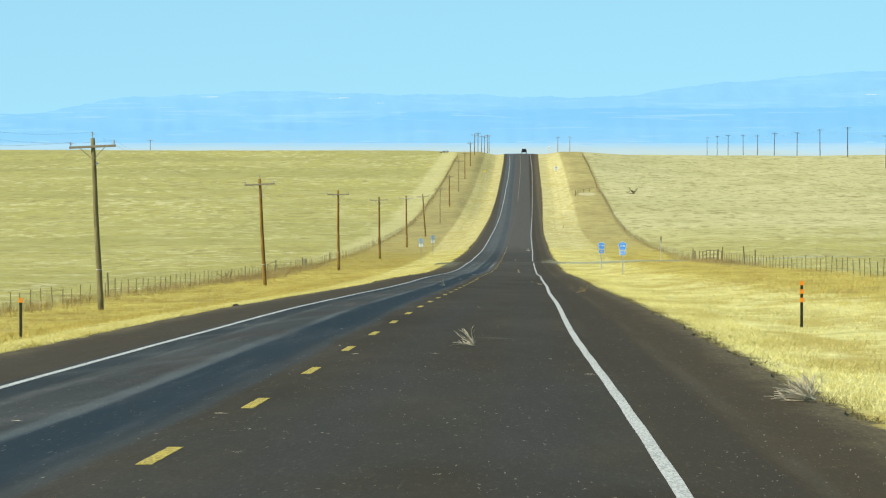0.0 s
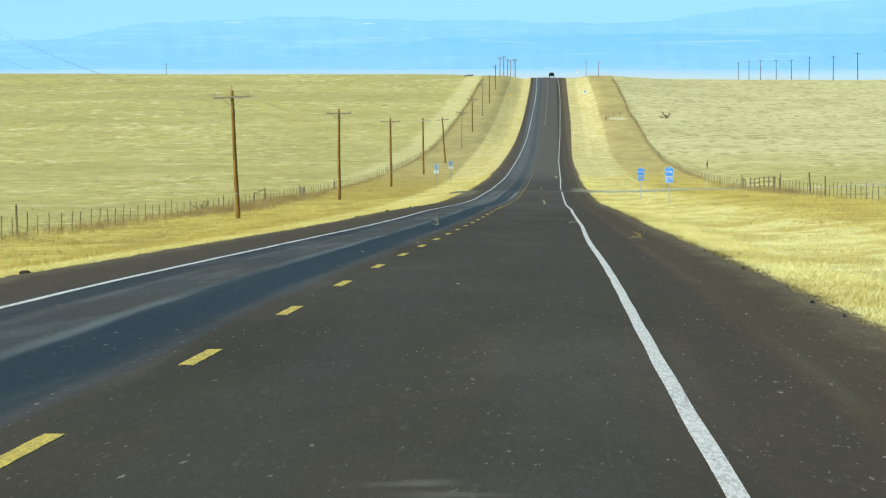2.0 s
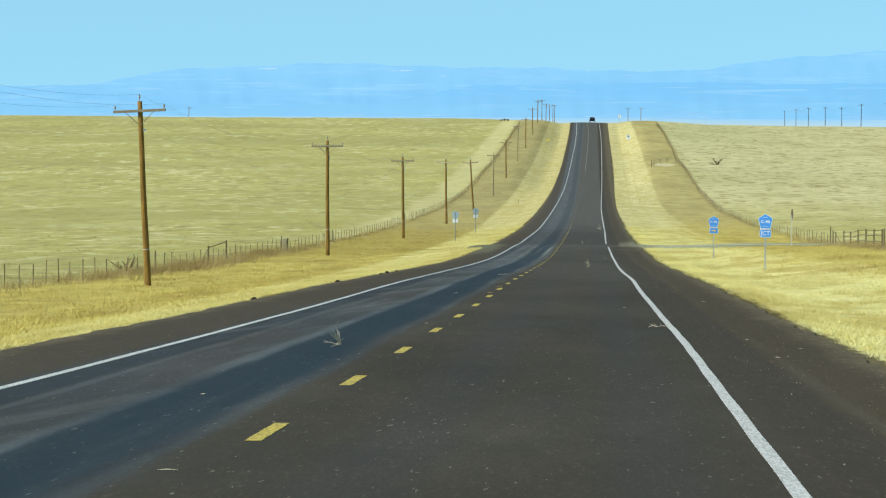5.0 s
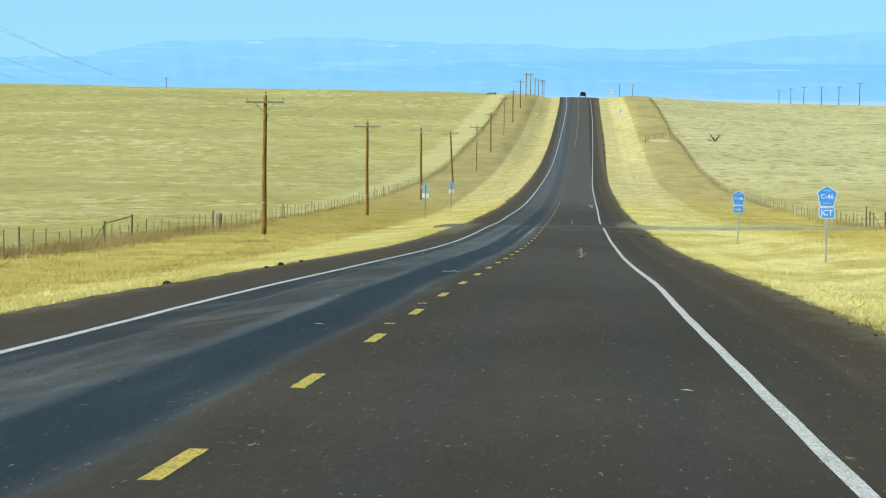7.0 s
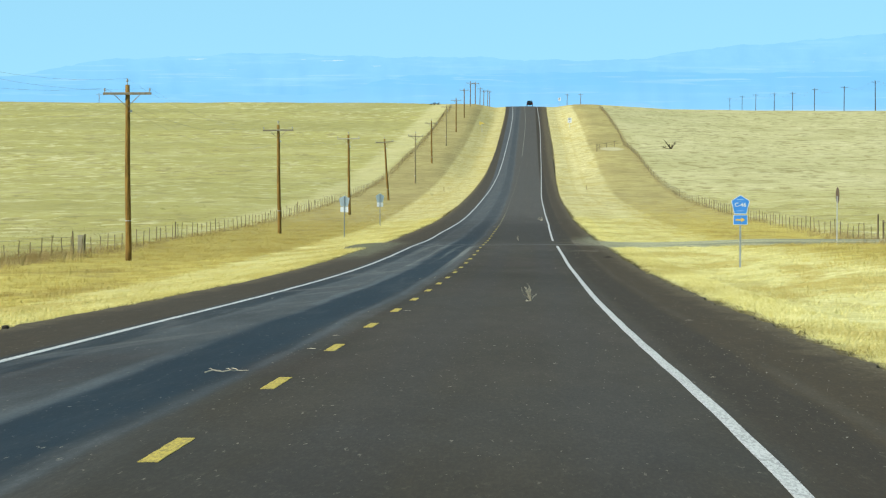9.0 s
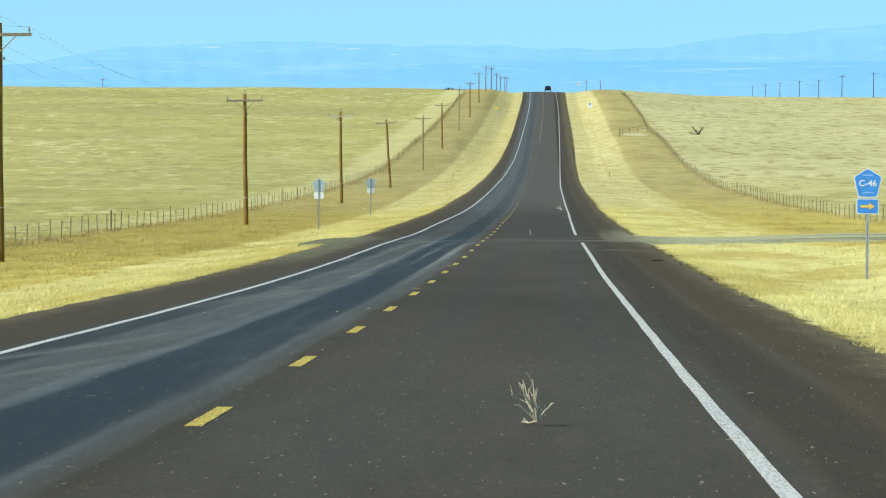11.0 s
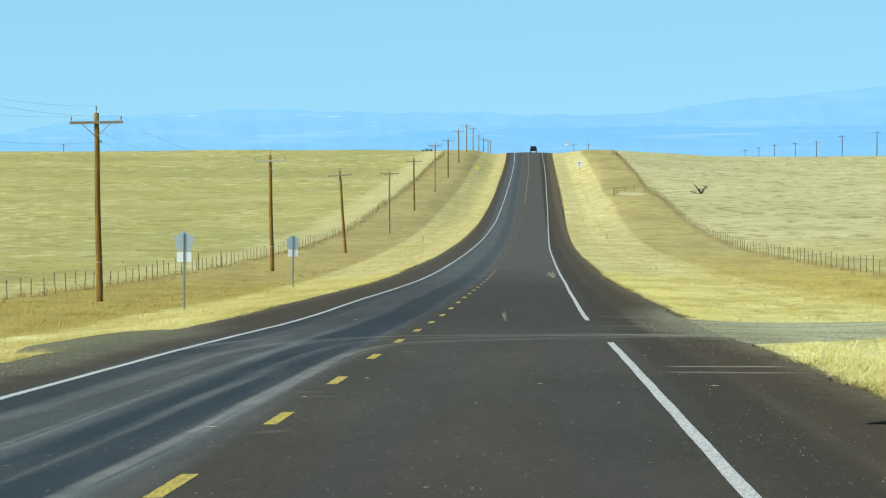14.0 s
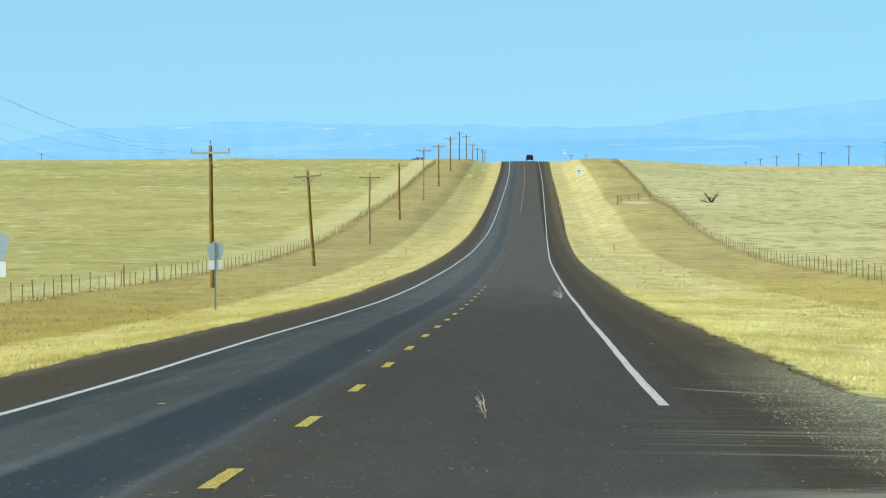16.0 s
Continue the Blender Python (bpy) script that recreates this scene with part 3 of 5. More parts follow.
M_POST_WOOD = wood("grey_fence_wood", (0.12, 0.090, 0.045), (0.27, 0.210, 0.110))
M_TPOST = plain("rusty_steel_post", (0.22, 0.160, 0.080), 0.8, 0.2)
M_WIRE = plain("dull_wire", (0.16, 0.15, 0.14), 0.6, 0.4, 0.3)
M_GALV = plain("galvanised_steel", (0.50, 0.53, 0.53), 0.5, 0.5, 0.25)
# darker copy of the galvanised steel, with shade painted into its colour
M_GALV_SHADED = plain("shaded_galvanised_steel", (0.24, 0.27, 0.28), 0.6, 0.4, 0.3)
M_PORCELAIN = plain("grey_porcelain", (0.30, 0.30, 0.28), 0.4, 0.4)
M_ALU = plain("bare_aluminium", (0.42, 0.50, 0.54), 0.5, 0.5, 0.35, 0.06, 3)
M_BLUE = plain("blue_sheeting", (0.06, 0.29, 0.80), 0.4, 0.4, 0, 0.06, 4)
M_PALEBLUE = plain("pale_blue_lettering", (0.30, 0.55, 0.88), 0.4, 0.4, 0, 0.05, 4)
M_SIGNWHITE = plain("white_sheeting", (0.78, 0.80, 0.80), 0.4, 0.4, 0, 0.05, 4)
M_SIGNYELLOW = plain("yellow_sheeting", (0.75, 0.55, 0.10), 0.4, 0.4, 0, 0.05, 4)
M_ARROW = plain("amber_sheeting", (0.85, 0.55, 0.12), 0.4, 0.4, 0, 0.05, 4)
M_RED = plain("faded_red_sheeting", (0.085, 0.046, 0.020), 0.5, 0.3)
M_ORANGE = plain("orange_reflector", (0.90, 0.27, 0.01), 0.35, 0.5)
M_DKPOST = plain("dark_green_post", (0.030, 0.032, 0.018), 0.7, 0.2)
M_TWIG = plain("bleached_twig", (0.50, 0.43, 0.30), 0.9, 0.1)
M_DEADWOOD = plain("dark_dead_branch", (0.09, 0.07, 0.04), 0.9, 0.1)
M_PEBBLE = straw("crushed_stone", (0.15, 0.132, 0.09), (0.20, 0.18, 0.135), (0.36, 0.33, 0.26))
M_BLACK = plain("black_car_paint", (0.010, 0.011, 0.012), 0.25, 0.5)
M_GLASS = plain("dark_glass", (0.015, 0.02, 0.022), 0.08, 0.5)
M_RUBBER = plain("tyre_rubber", (0.02, 0.02, 0.02), 0.9, 0.2)
M_TAIL = plain("red_lens", (0.35, 0.01, 0.01), 0.2, 0.5)
M_BLACKROCK = plain("dark_clod", (0.035, 0.028, 0.02), 0.95, 0.1)
M_BRUSH = plain("brown_brush", (0.26, 0.20, 0.09), 0.9, 0.1)

# ---------------------------------------------------------------- shape of the land
ROAD_Z = [(-300, 7.4), (-120, 3), (-40, 0.99), (0, 0), (40, -1.01), (80, -1.85), (120, -2.69), (160, -3.62), (200, -4.57),
          (240, -5.49), (280, -6.36), (320, -7.29), (360, -8.23), (400, -9.11), (440, -9.86), (480, -10.49), (520, -11.18), (560, -11.71),
          (600, -12.26), (640, -12.75), (680, -13.13), (720, -13.42), (760, -13.67), (800, -13.87), (850, -14.01), (900, -14.02), (950, -13.85),
          (1000, -13.55), (1036, -13.2), (1075, -12.6), (1110, -12), (1160, -11.1), (1210, -10.1), (1290, -8.35), (1370, -6.55), (1440, -4.95),
          (1500, -3.5), (1560, -1.8), (1595, -0.55), (1630, 0.15), (1660, 0.1), (1700, -0.5), (1780, -2.8), (2000, -8), (2700, -9),
          (3600, -4), (4400, 2.5), (4960, 8),]

KX, KZ = np.array([k[0] for k in ROAD_Z], float), np.array([k[1] for k in ROAD_Z], float)
KH = np.diff(KX)
KD = np.diff(KZ) / KH
KM = np.concatenate([KD[:1], (KD[:-1] * KH[1:] + KD[1:] * KH[:-1]) / (KH[1:] + KH[:-1]), KD[-1:]])
EDGE_L, EDGE_R, CROWN = -5.48, 6.05, 0.018


def road_z(y):
    """Height of the centre line."""
    y = np.asarray(y, float)
    i = np.clip(np.searchsorted(KX, y) - 1, 0, len(KX) - 2)
    s = (y - KX[i]) / KH[i]
    return (2 * s**3 - 3 * s * s + 1) * KZ[i] + (s**3 - 2 * s * s + s) * KH[i] * KM[i] + (3 * s * s - 2 * s**3) * KZ[i + 1] + (s**3 - s * s) * KH[i] * KM[i + 1]


def bend(y):
    """The far slope swings a metre to the right and back."""
    return np.interp(y, (830, 950, 1036, 1110, 1210, 1370, 1510, 1620, 1720), (0, 0.28, 0.5, 0.66, 0.82, 1.07, 1.05, 0.67, 0.3))


def land_z(x, y):
    """Height of the ground beside the road: a shallow ditch, then open field."""
    x, y = np.broadcast_arrays(np.asarray(x, float), np.asarray(y, float))
    x = x - bend(y)
    ax = np.abs(x)
    left = np.interp(y, (0, 224, 352, 480, 850, 970, 1072, 1132, 1218, 1330, 1466, 1577, 1640, 1750, 1900, 2600), (-1.35, -1.3, -0.9, -0.75, -0.6, -0.25, 0.75, 0.85, 0.8, 0.9, 1.6, 1.1, 0.6, 1.3, 2.5, 0.0))
    right = np.interp(y, (0, 250, 415, 470, 495, 530, 560, 700, 850, 926, 1002, 1063, 1103, 1160, 1212, 1284, 1359, 1483, 1558, 1630, 1750, 1900, 2600), (0.0, 0.2, 0.45, 0.25, -0.15, -0.2, -0.15, -0.2, -0.3, 0.05, 0.55, 1.05, 1.5, 1.1, 0.75, 1.5, 2.0, 2.3, 1.3, 0.6, 1.2, 2.5, 0.0))
    fl = np.interp(y, (0, 500, 850, 1000, 1200, 1400, 1500, 1560, 1630, 1650, 1700, 1750, 1800, 2100, 2700, 3600), (-1.2, -0.8, -0.3, 0.05, 0.15, 0.15, 0.2, 0.0, 0.0, 0.7, 1.8, 3.0, 3.7, 4.6, 4.5, 0))
    fr = np.interp(y, (0, 500, 900, 1000, 1186, 1400, 1500, 1560, 1630, 1650, 1700, 1750, 1800, 2100, 2700, 3600), (0.6, 0.6, 0.3, 0.5, 0.0, -0.65, -1.0, -1.3, -1.65, -1.3, -0.5, 1.4, 2.4, 4.5, 4.5, 0))
    side, far = np.where(x < 0, left, right), np.where(x < 0, fl, fr)
    shoulder = np.where(x < 0, -EDGE_L, EDGE_R) - 0.1
    drop = -CROWN * ax
    near = np.clip((ax - shoulder) / 3.5, 0, 1)
    out = np.clip((ax - shoulder - 3.0) / 6.0, 0, 1)
    verge = np.where(x < 0, -0.45, -0.22)
    h = drop * (1 - near) + verge * near
    h = h * (1 - out) + side * out
    wide = np.clip((ax - 21) / np.where((x > 0) & (y > 900), 34, 14), 0, 1)
    h = h * (1 - wide) + far * wide
    roll = 0.22 * np.sin(x / 19 + 1.3 * np.sin(y / 47)) * np.sin(y / 31 + x / 53) + 0.12 * np.sin(x / 7.3 + y / 11)
    h = h + roll * np.clip((ax - 24) / 20, 0, 1) + 0.05 * np.sin(x * 1.9 + y * 0.7) * np.sin(y * 0.9) * np.clip((ax - 7.5) / 3, 0, 1) * np.clip((880 - y) / 100, 0, 1)
    under = (x > EDGE_L + 0.15) & (x < EDGE_R - 0.15)
    return road_z(y) + np.where(under, h - 0.25, h - 0.03)


def gz(x, y):
    return float(land_z(x, y))


def tarmac_z(x, y):
    return float(road_z(y)) - CROWN * abs(x - float(bend(y)))


# ---------------------------------------------------------------- mesh helpers
def mesh_of(name, verts, faces, material, smooth=False):
    me = bpy.data.meshes.new(name)
    me.from_pydata(verts, [], faces)
    me.materials.append(material)
    if smooth:
        me.polygons.foreach_set("use_smooth", np.ones(len(me.polygons), bool))
    me.update()
    return me


def data_of(name, bm, material, smooth=False):
    me = bpy.data.meshes.new(name)
    bmesh.ops.recalc_face_normals(bm, faces=bm.faces)
    bm.to_mesh(me)
    bm.free()
    me.materials.append(material)
    if smooth:
        me.polygons.foreach_set("use_smooth", np.ones(len(me.polygons), bool))
    return me


def part(name, bm, material, parent, label="", smooth=False):
    """One mesh object under a thing or under a part."""
    me = bm if isinstance(bm, bpy.types.Mesh) else data_of(name, bm, material, smooth)
    ob = new(name, me)
    ob.parent = parent
    return tagged(ob, label)


def box(bm, x0, x1, y0, y1, z0, z1, bevel=0.0):
    r = bmesh.ops.create_cube(bm, size=1, matrix=Matrix.Translation(((x0 + x1) / 2, (y0 + y1) / 2, (z0 + z1) / 2)) @ Matrix.Diagonal((x1 - x0, y1 - y0, z1 - z0, 1)))
    if bevel:
        edges = list({e for v in r["verts"] for e in v.link_edges})
        bmesh.ops.bevel(bm, geom=edges, offset=bevel, segments=2, affect="EDGES", profile=0.6)
    return bm


def tube(bm, pts, radii, sides=6):
    """A tapered round bar along points."""
    pts = [Vector(p) for p in pts]
    if not hasattr(radii, "__len__"):
        radii = [radii] * len(pts)
    rings = []
    for i, p in enumerate(pts):
        d = (pts[min(i + 1, len(pts) - 1)] - pts[max(i - 1, 0)]).normalized()
        a = d.cross(Vector((0, 0, 1)) if abs(d.z) < 0.9 else Vector((1, 0, 0))).normalized()
        b = d.cross(a)
        rings.append([bm.verts.new(p + radii[i] * (math.cos(2 * math.pi * k / sides) * a + math.sin(2 * math.pi * k / sides) * b)) for k in range(sides)])
    for r, s in zip(rings, rings[1:]):
        for k in range(sides):
            bm.faces.new((r[k], r[(k + 1) % sides], s[(k + 1) % sides], s[k]))
    bm.faces.new(rings[0][::-1])
    bm.faces.new(rings[-1])
    return bm


def prism(bm, outline, y0, y1):
    """A flat plate in x and z, from y0 to y1 thick."""
    a = [bm.verts.new((x, y0, z)) for x, z in outline]
    b = [bm.verts.new((x, y1, z)) for x, z in outline]
    bm.faces.new(a)
    bm.faces.new(b[::-1])
    for i in range(len(a)):
        j = (i + 1) % len(a)
        bm.faces.new((a[i], b[i], b[j], a[j]))
    return bm


def empty(name, x, y, z, rz=0.0, ry=0.0, rx=0.0):
    ob = new(name)
    ob.empty_display_size = 0.3
    ob.matrix_world = pose(x, y, z, rx, ry, rz)
    return ob


def grid(name, xs, ys, height, material):
    X, Y = np.meshgrid(np.asarray(xs, float), np.asarray(ys, float))
    v = np.stack([X.ravel(), Y.ravel(), height(X, Y).ravel()], 1)
    nx, ny = len(xs), len(ys)
    i = (np.arange(ny - 1)[:, None] * nx + np.arange(nx - 1)[None, :]).ravel()
    return mesh_of(name, v.tolist(), np.stack([i, i + 1, i + nx + 1, i + nx], 1).tolist(), material, True)


# ---------------------------------------------------------------- ground, road, distance
side = [6.05, 6.4, 7, 8, 9, 10, 11, 12, 13, 14, 16, 18, 20, 21, 22, 23.5, 26, 29, 33, 38, 44, 52, 62, 75, 90, 110, 135, 165, 200, 250, 320, 420, 560, 800, 1200, 2000]
xs = sorted([-v for v in side] + [-5.5, -5.2, 0, 5.6, 5.9] + side)
ys = list(np.arange(-280, 30, 10)) + list(np.arange(30, 900, 3)) + list(np.arange(900, 2000, 8)) + list(np.arange(2000, 4961, 60))
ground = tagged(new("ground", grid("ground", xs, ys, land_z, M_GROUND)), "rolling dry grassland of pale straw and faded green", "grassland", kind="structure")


def wander(y, seed, size):
    return size * (np.sin(y * 0.9 + seed) + np.sin(y * 2.3 + 2 * seed) * 0.7 + np.sin(y * 0.21 + 3 * seed) + np.sin(y * 5.1 + seed) * 0.4) / 3


ry = np.concatenate([np.arange(-120, 30, 5), np.arange(30, 700, 1.0), np.arange(700, 1850, 4)])
rx = (EDGE_L, EDGE_L + 0.02, -3.6, -1.8, 0.0, 1.8, 3.7, EDGE_R - 0.02, EDGE_R)
rv = []
for y in ry:
    el, er = wander(y, 1.0, 0.12), wander(y, 2.0, 0.13)
    for k, x in enumerate(rx):
        xx = x + (el if k < 2 else er if k > 6 else 0) + float(bend(y))
        rv.append((xx, y, tarmac_z(xx, y) - (0.14 if k in (0, 8) else 0)))
nr = len(rx)
rf = [(j * nr + k, j * nr + k + 1, (j + 1) * nr + k + 1, (j + 1) * nr + k) for j in range(len(ry) - 1) for k in range(nr - 1)]
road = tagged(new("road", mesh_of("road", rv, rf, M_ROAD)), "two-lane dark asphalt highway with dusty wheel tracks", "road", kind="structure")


RIGHT_WANDER = (0.007, 0.037, 0.067, 0.098, 0.13, 0.141, 0.13, 0.113, 0.082, 0.041, 0.007, -0.02, -0.026, -0.033, -0.026, -0.019, -0.007, 0.002, 0.006, 0.007, -0.001, -0.015, -0.019, -0.018, -0.0, 0.023, 0.044, 0.06, 0.097, 0.099, 0.075, 0.069, 0.07, 0.073, 0.058, 0.042, 0.031, 0.039, 0.065, 0.092, 0.088, 0.052, 0.014, -0.016, -0.029, -0.034, -0.036, -0.045, -0.043, -0.032, -0.022, -0.012, -0.001, 0.004, 0.002, -0.007, -0.017, -0.018, -0.015, -0.007, -0.007, -0.016, -0.026, -0.034, -0.04, -0.046, -0.055, -0.067, -0.078, -0.086, -0.089, -0.084, -0.075, -0.062, -0.049, -0.037, -0.026, -0.015, -0.003, 0.013, 0.033, 0.061, 0.093)


def stripe(name, x, y0, y1, width, material, step=2.0, wob=0.02, lift=0.004, label="", y_noise=1.0):
    n = max(2, int((y1 - y0) / step) + 1)
    v, f = [], []
    for j in range(n):
        y = y0 + (y1 - y0) * j / (n - 1)
        c = x + float(bend(y)) + float(wander(y * 0.13, x, wob)) + (float(np.mean(np.interp(y + np.arange(-9, 10, 3), 7.5 * np.arange(83), RIGHT_WANDER))) if x > 3 else 0)
        for s in (-1, 1):
            xx = c + s * (width / 2 + 0.004 * math.sin(7 * y + s))
            v += [(xx, y, tarmac_z(xx, y) + lift), (xx, y, tarmac_z(xx, y) - 0.003)]
    for j in range(n - 1):
        a, b = 4 * j, 4 * j + 4
        f += [(a, a + 2, b + 2, b), (a, b, b + 1, a + 1), (a + 2, a + 3, b + 3, b + 2)]
    f += [(0, 1, 3, 2), (4 * n - 4, 4 * n - 2, 4 * n - 1, 4 * n - 3)]
    return tagged(new(name, mesh_of(name, v, f, material)), label, "road marking", kind="structure")


stripe("edge_line_right", 3.677, -100, 487.4, 0.115, M_WHITE, wob=0.0, label="worn white edge line on dark asphalt")
stripe("edge_line_right", 3.677, 517.4, 1840, 0.115, M_WHITE, wob=0.0, label="worn white edge line beyond the side road")
stripe("edge_line_left", -3.423, -100, 1840, 0.115, M_WHITE, label="continuous worn white edge line on dark asphalt")
stripe("no_passing_line", 0.10, 1150, 1840, 0.09, M_YELLOW_OLD, label="faded solid yellow line up to the crest")
DASH0, CYCLE, DASH = 34.78, 12.19, 3.05
for k in range(-4, 87):
    yc = DASH0 + CYCLE * k
    old = yc > 690
    stripe("centre_dash", 0.0, yc - DASH / 2, yc + DASH / 2, 0.12, M_YELLOW_GHOST if old else M_YELLOW_PALE if yc > 600 else M_YELLOW, 0.5, 0.0, label="faded centre line dash on the far slope" if old else "worn yellow centre line dash")

for y in (260.15, 271.65, 405.7, 434.3):
    stripe("marking_tab", -0.10, y - 0.16, y + 0.16, 0.12, M_YELLOW, 0.2, 0.0, label="short stub of yellow marking tape")

# the gravel county road: a flared mouth on both sides of the highway
def ease(v, a, b):
    s = min(1.0, max(0.0, (v - a) / (b - a)))
    return s * s * (3 - 2 * s)


def side_road(name, sgn, x0, x1, yc, half, flares, decay, drift, label):
    n, m = 80, 17
    v, f = [], []
    for i in range(n):
        x = x0 + (x1 - x0) * (i / (n - 1)) ** 1.9
        for j in range(m):
            q = -1 + 2 * j / (m - 1)
            w = half + flares[q > 0] * math.exp(-(x - x0) / decay)
            xx = x * sgn
            yy = yc + drift * (x - x0) + q * w + 0.35 * abs(q) * float(wander(x * 2.2, q + 3, 1.0))
            flat = gz(xx, yy) + 0.03
            level = tarmac_z(xx, yy) + (float(road_z(yc)) + 0.08 - tarmac_z(xx, yy)) * ease(x, 7, 16)
            top = max(flat, level - 0.012) if sgn > 0 else flat + (level - 0.012 - flat) * (1 - ease(x, 6, 8.5))
            shoulder = ease(abs(q), 0.62, 1.0)
            z = top + (flat - 0.10 - top) * shoulder - 0.05 * (1 - ease(x, x0, x0 + 0.5))
            v.append((xx, yy, z))
    for i in range(n - 1):
        for j in range(m - 1):
            a = i * m + j
            f.append((a, a + 1, a + m + 1, a + m) if sgn > 0 else (a, a + m, a + m + 1, a + 1))
    return tagged(new(name, mesh_of(name, v, f, M_GRAVEL, True)), label, "gravel road", kind="structure")


side_road("road_gravel_east", 1, 5.75, 160, 511, 4.4, (27, 15), 3.2, 0.02, "pale gravel county road joining the highway")
side_road("road_gravel_west", -1, 5.35, 7.0, 499, 5.0, (13, 11), 2.6, 0.0, "gravel field approach beside the highway")


def bell(a, c, w):
    return math.exp(-((a - c) / w) ** 2)


def step(a, c, w):
    return 1 / (1 + math.exp(-(a - c) / w))


def crest_main(a):
    return 13.1 + 1.5 * bell(a, -55, 28) + 0.8 * bell(a, -13, 9) - 4.0 * step(-a, 104, 5) + 3.2 * step(a, 33, 6) + 4.2 * step(a, 68, 13) + 0.26 * math.sin(a / 3.1) * math.sin(a / 7.7 + 1) + 0.10 * math.sin(a * 1.1 + 2 * math.sin(a * 0.31)) + 0.06 * math.sin(a * 2.3 + 1)


def crest_mesa(a):
    return 5.5 + 4.6 * step(a, -36, 4) + 0.7 * bell(a, 20, 22) + 1.4 * step(a, 62, 12) + 0.16 * math.sin(a / 2.3) * math.sin(a / 5.1) + 0.08 * math.sin(a * 1.4 + math.sin(a * 0.4))


def crest_low(a):
    return 3.0 + 0.5 * math.sin(a / 9.0 + 0.6) + 0.25 * math.sin(a / 2.9) + 0.9 * bell(a, 24, 9)


def range_of(name, crest, y0, depth, foot, material, label):
    """A long ridge whose skyline climbs by crest(a) thousandths at bearing a, with spurs running down its face."""
    eye, d = Vector((2.3, 215, -3.8)), y0 - 215
    cols, rows_ = 260, 9
    v, f = [], []
    for i in range(cols):
        a = -190 + 360 * i / (cols - 1)
        top = eye.z + crest(a) * d / 1000
        for j in range(rows_):
            s = j / (rows_ - 1)
            spur = 0.5 + 0.5 * math.sin(a * 0.9 + 2.2 * math.sin(a * 0.23) + j * 0.35)
            z = foot + (top - foot) * (1 - (1 - s) ** 1.35)
            v.append((eye.x + a * d / 1000, y0 - depth * (1 - s) * (0.6 + 0.4 * spur), z))
    for i in range(cols - 1):
        for j in range(rows_ - 1):
            q = i * rows_ + j
            f.append((q, q + rows_, q + rows_ + 1, q + 1))
    return tagged(new(name, mesh_of(name, v, f, material, True)), label, "mountains", kind="structure")


# the blues below are air haze painted in as emission
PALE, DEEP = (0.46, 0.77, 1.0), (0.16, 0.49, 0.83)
M_RANGE = haze("haze_blue_distance", (0.228, 0.597, 0.965), (0.272, 0.645, 0.985), 4, 66, 0.745, ((PALE, 30, 46, 0.56, 0.32), (PALE, 44, 58, 0.60, 0.22)), 0.5)
M_MESA = haze("haze_blue_mesa", (0.262, 0.625, 0.955), (0.205, 0.578, 0.955), 0, 46, 0.745, ((PALE, 12, 40, 0.58, 0.24), (PALE, 34, 44, 0.56, 0.4)))
M_LOW = haze("haze_blue_foothill", (0.36, 0.68, 0.95), (0.25, 0.60, 0.95), -4, 12, 0.745, ((PALE, 0, 16, 0.56, 0.7), (DEEP, 2, 14, 0.58, 0.5)))
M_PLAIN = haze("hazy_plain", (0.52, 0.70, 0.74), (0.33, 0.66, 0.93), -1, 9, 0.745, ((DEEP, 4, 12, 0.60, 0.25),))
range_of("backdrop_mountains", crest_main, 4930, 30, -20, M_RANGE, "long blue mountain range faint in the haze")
range_of("backdrop_mesa", crest_mesa, 4890, 25, -20, M_MESA, "flat-topped mesa in painted blue haze below the far range")
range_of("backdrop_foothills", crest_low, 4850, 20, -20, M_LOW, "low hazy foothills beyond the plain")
# far plain: pale haze painted into a glowing sheet over the ground
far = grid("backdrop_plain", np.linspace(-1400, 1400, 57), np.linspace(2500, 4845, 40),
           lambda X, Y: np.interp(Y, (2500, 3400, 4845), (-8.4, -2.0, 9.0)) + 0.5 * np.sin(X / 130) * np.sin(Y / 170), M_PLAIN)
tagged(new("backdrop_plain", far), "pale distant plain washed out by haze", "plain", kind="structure")

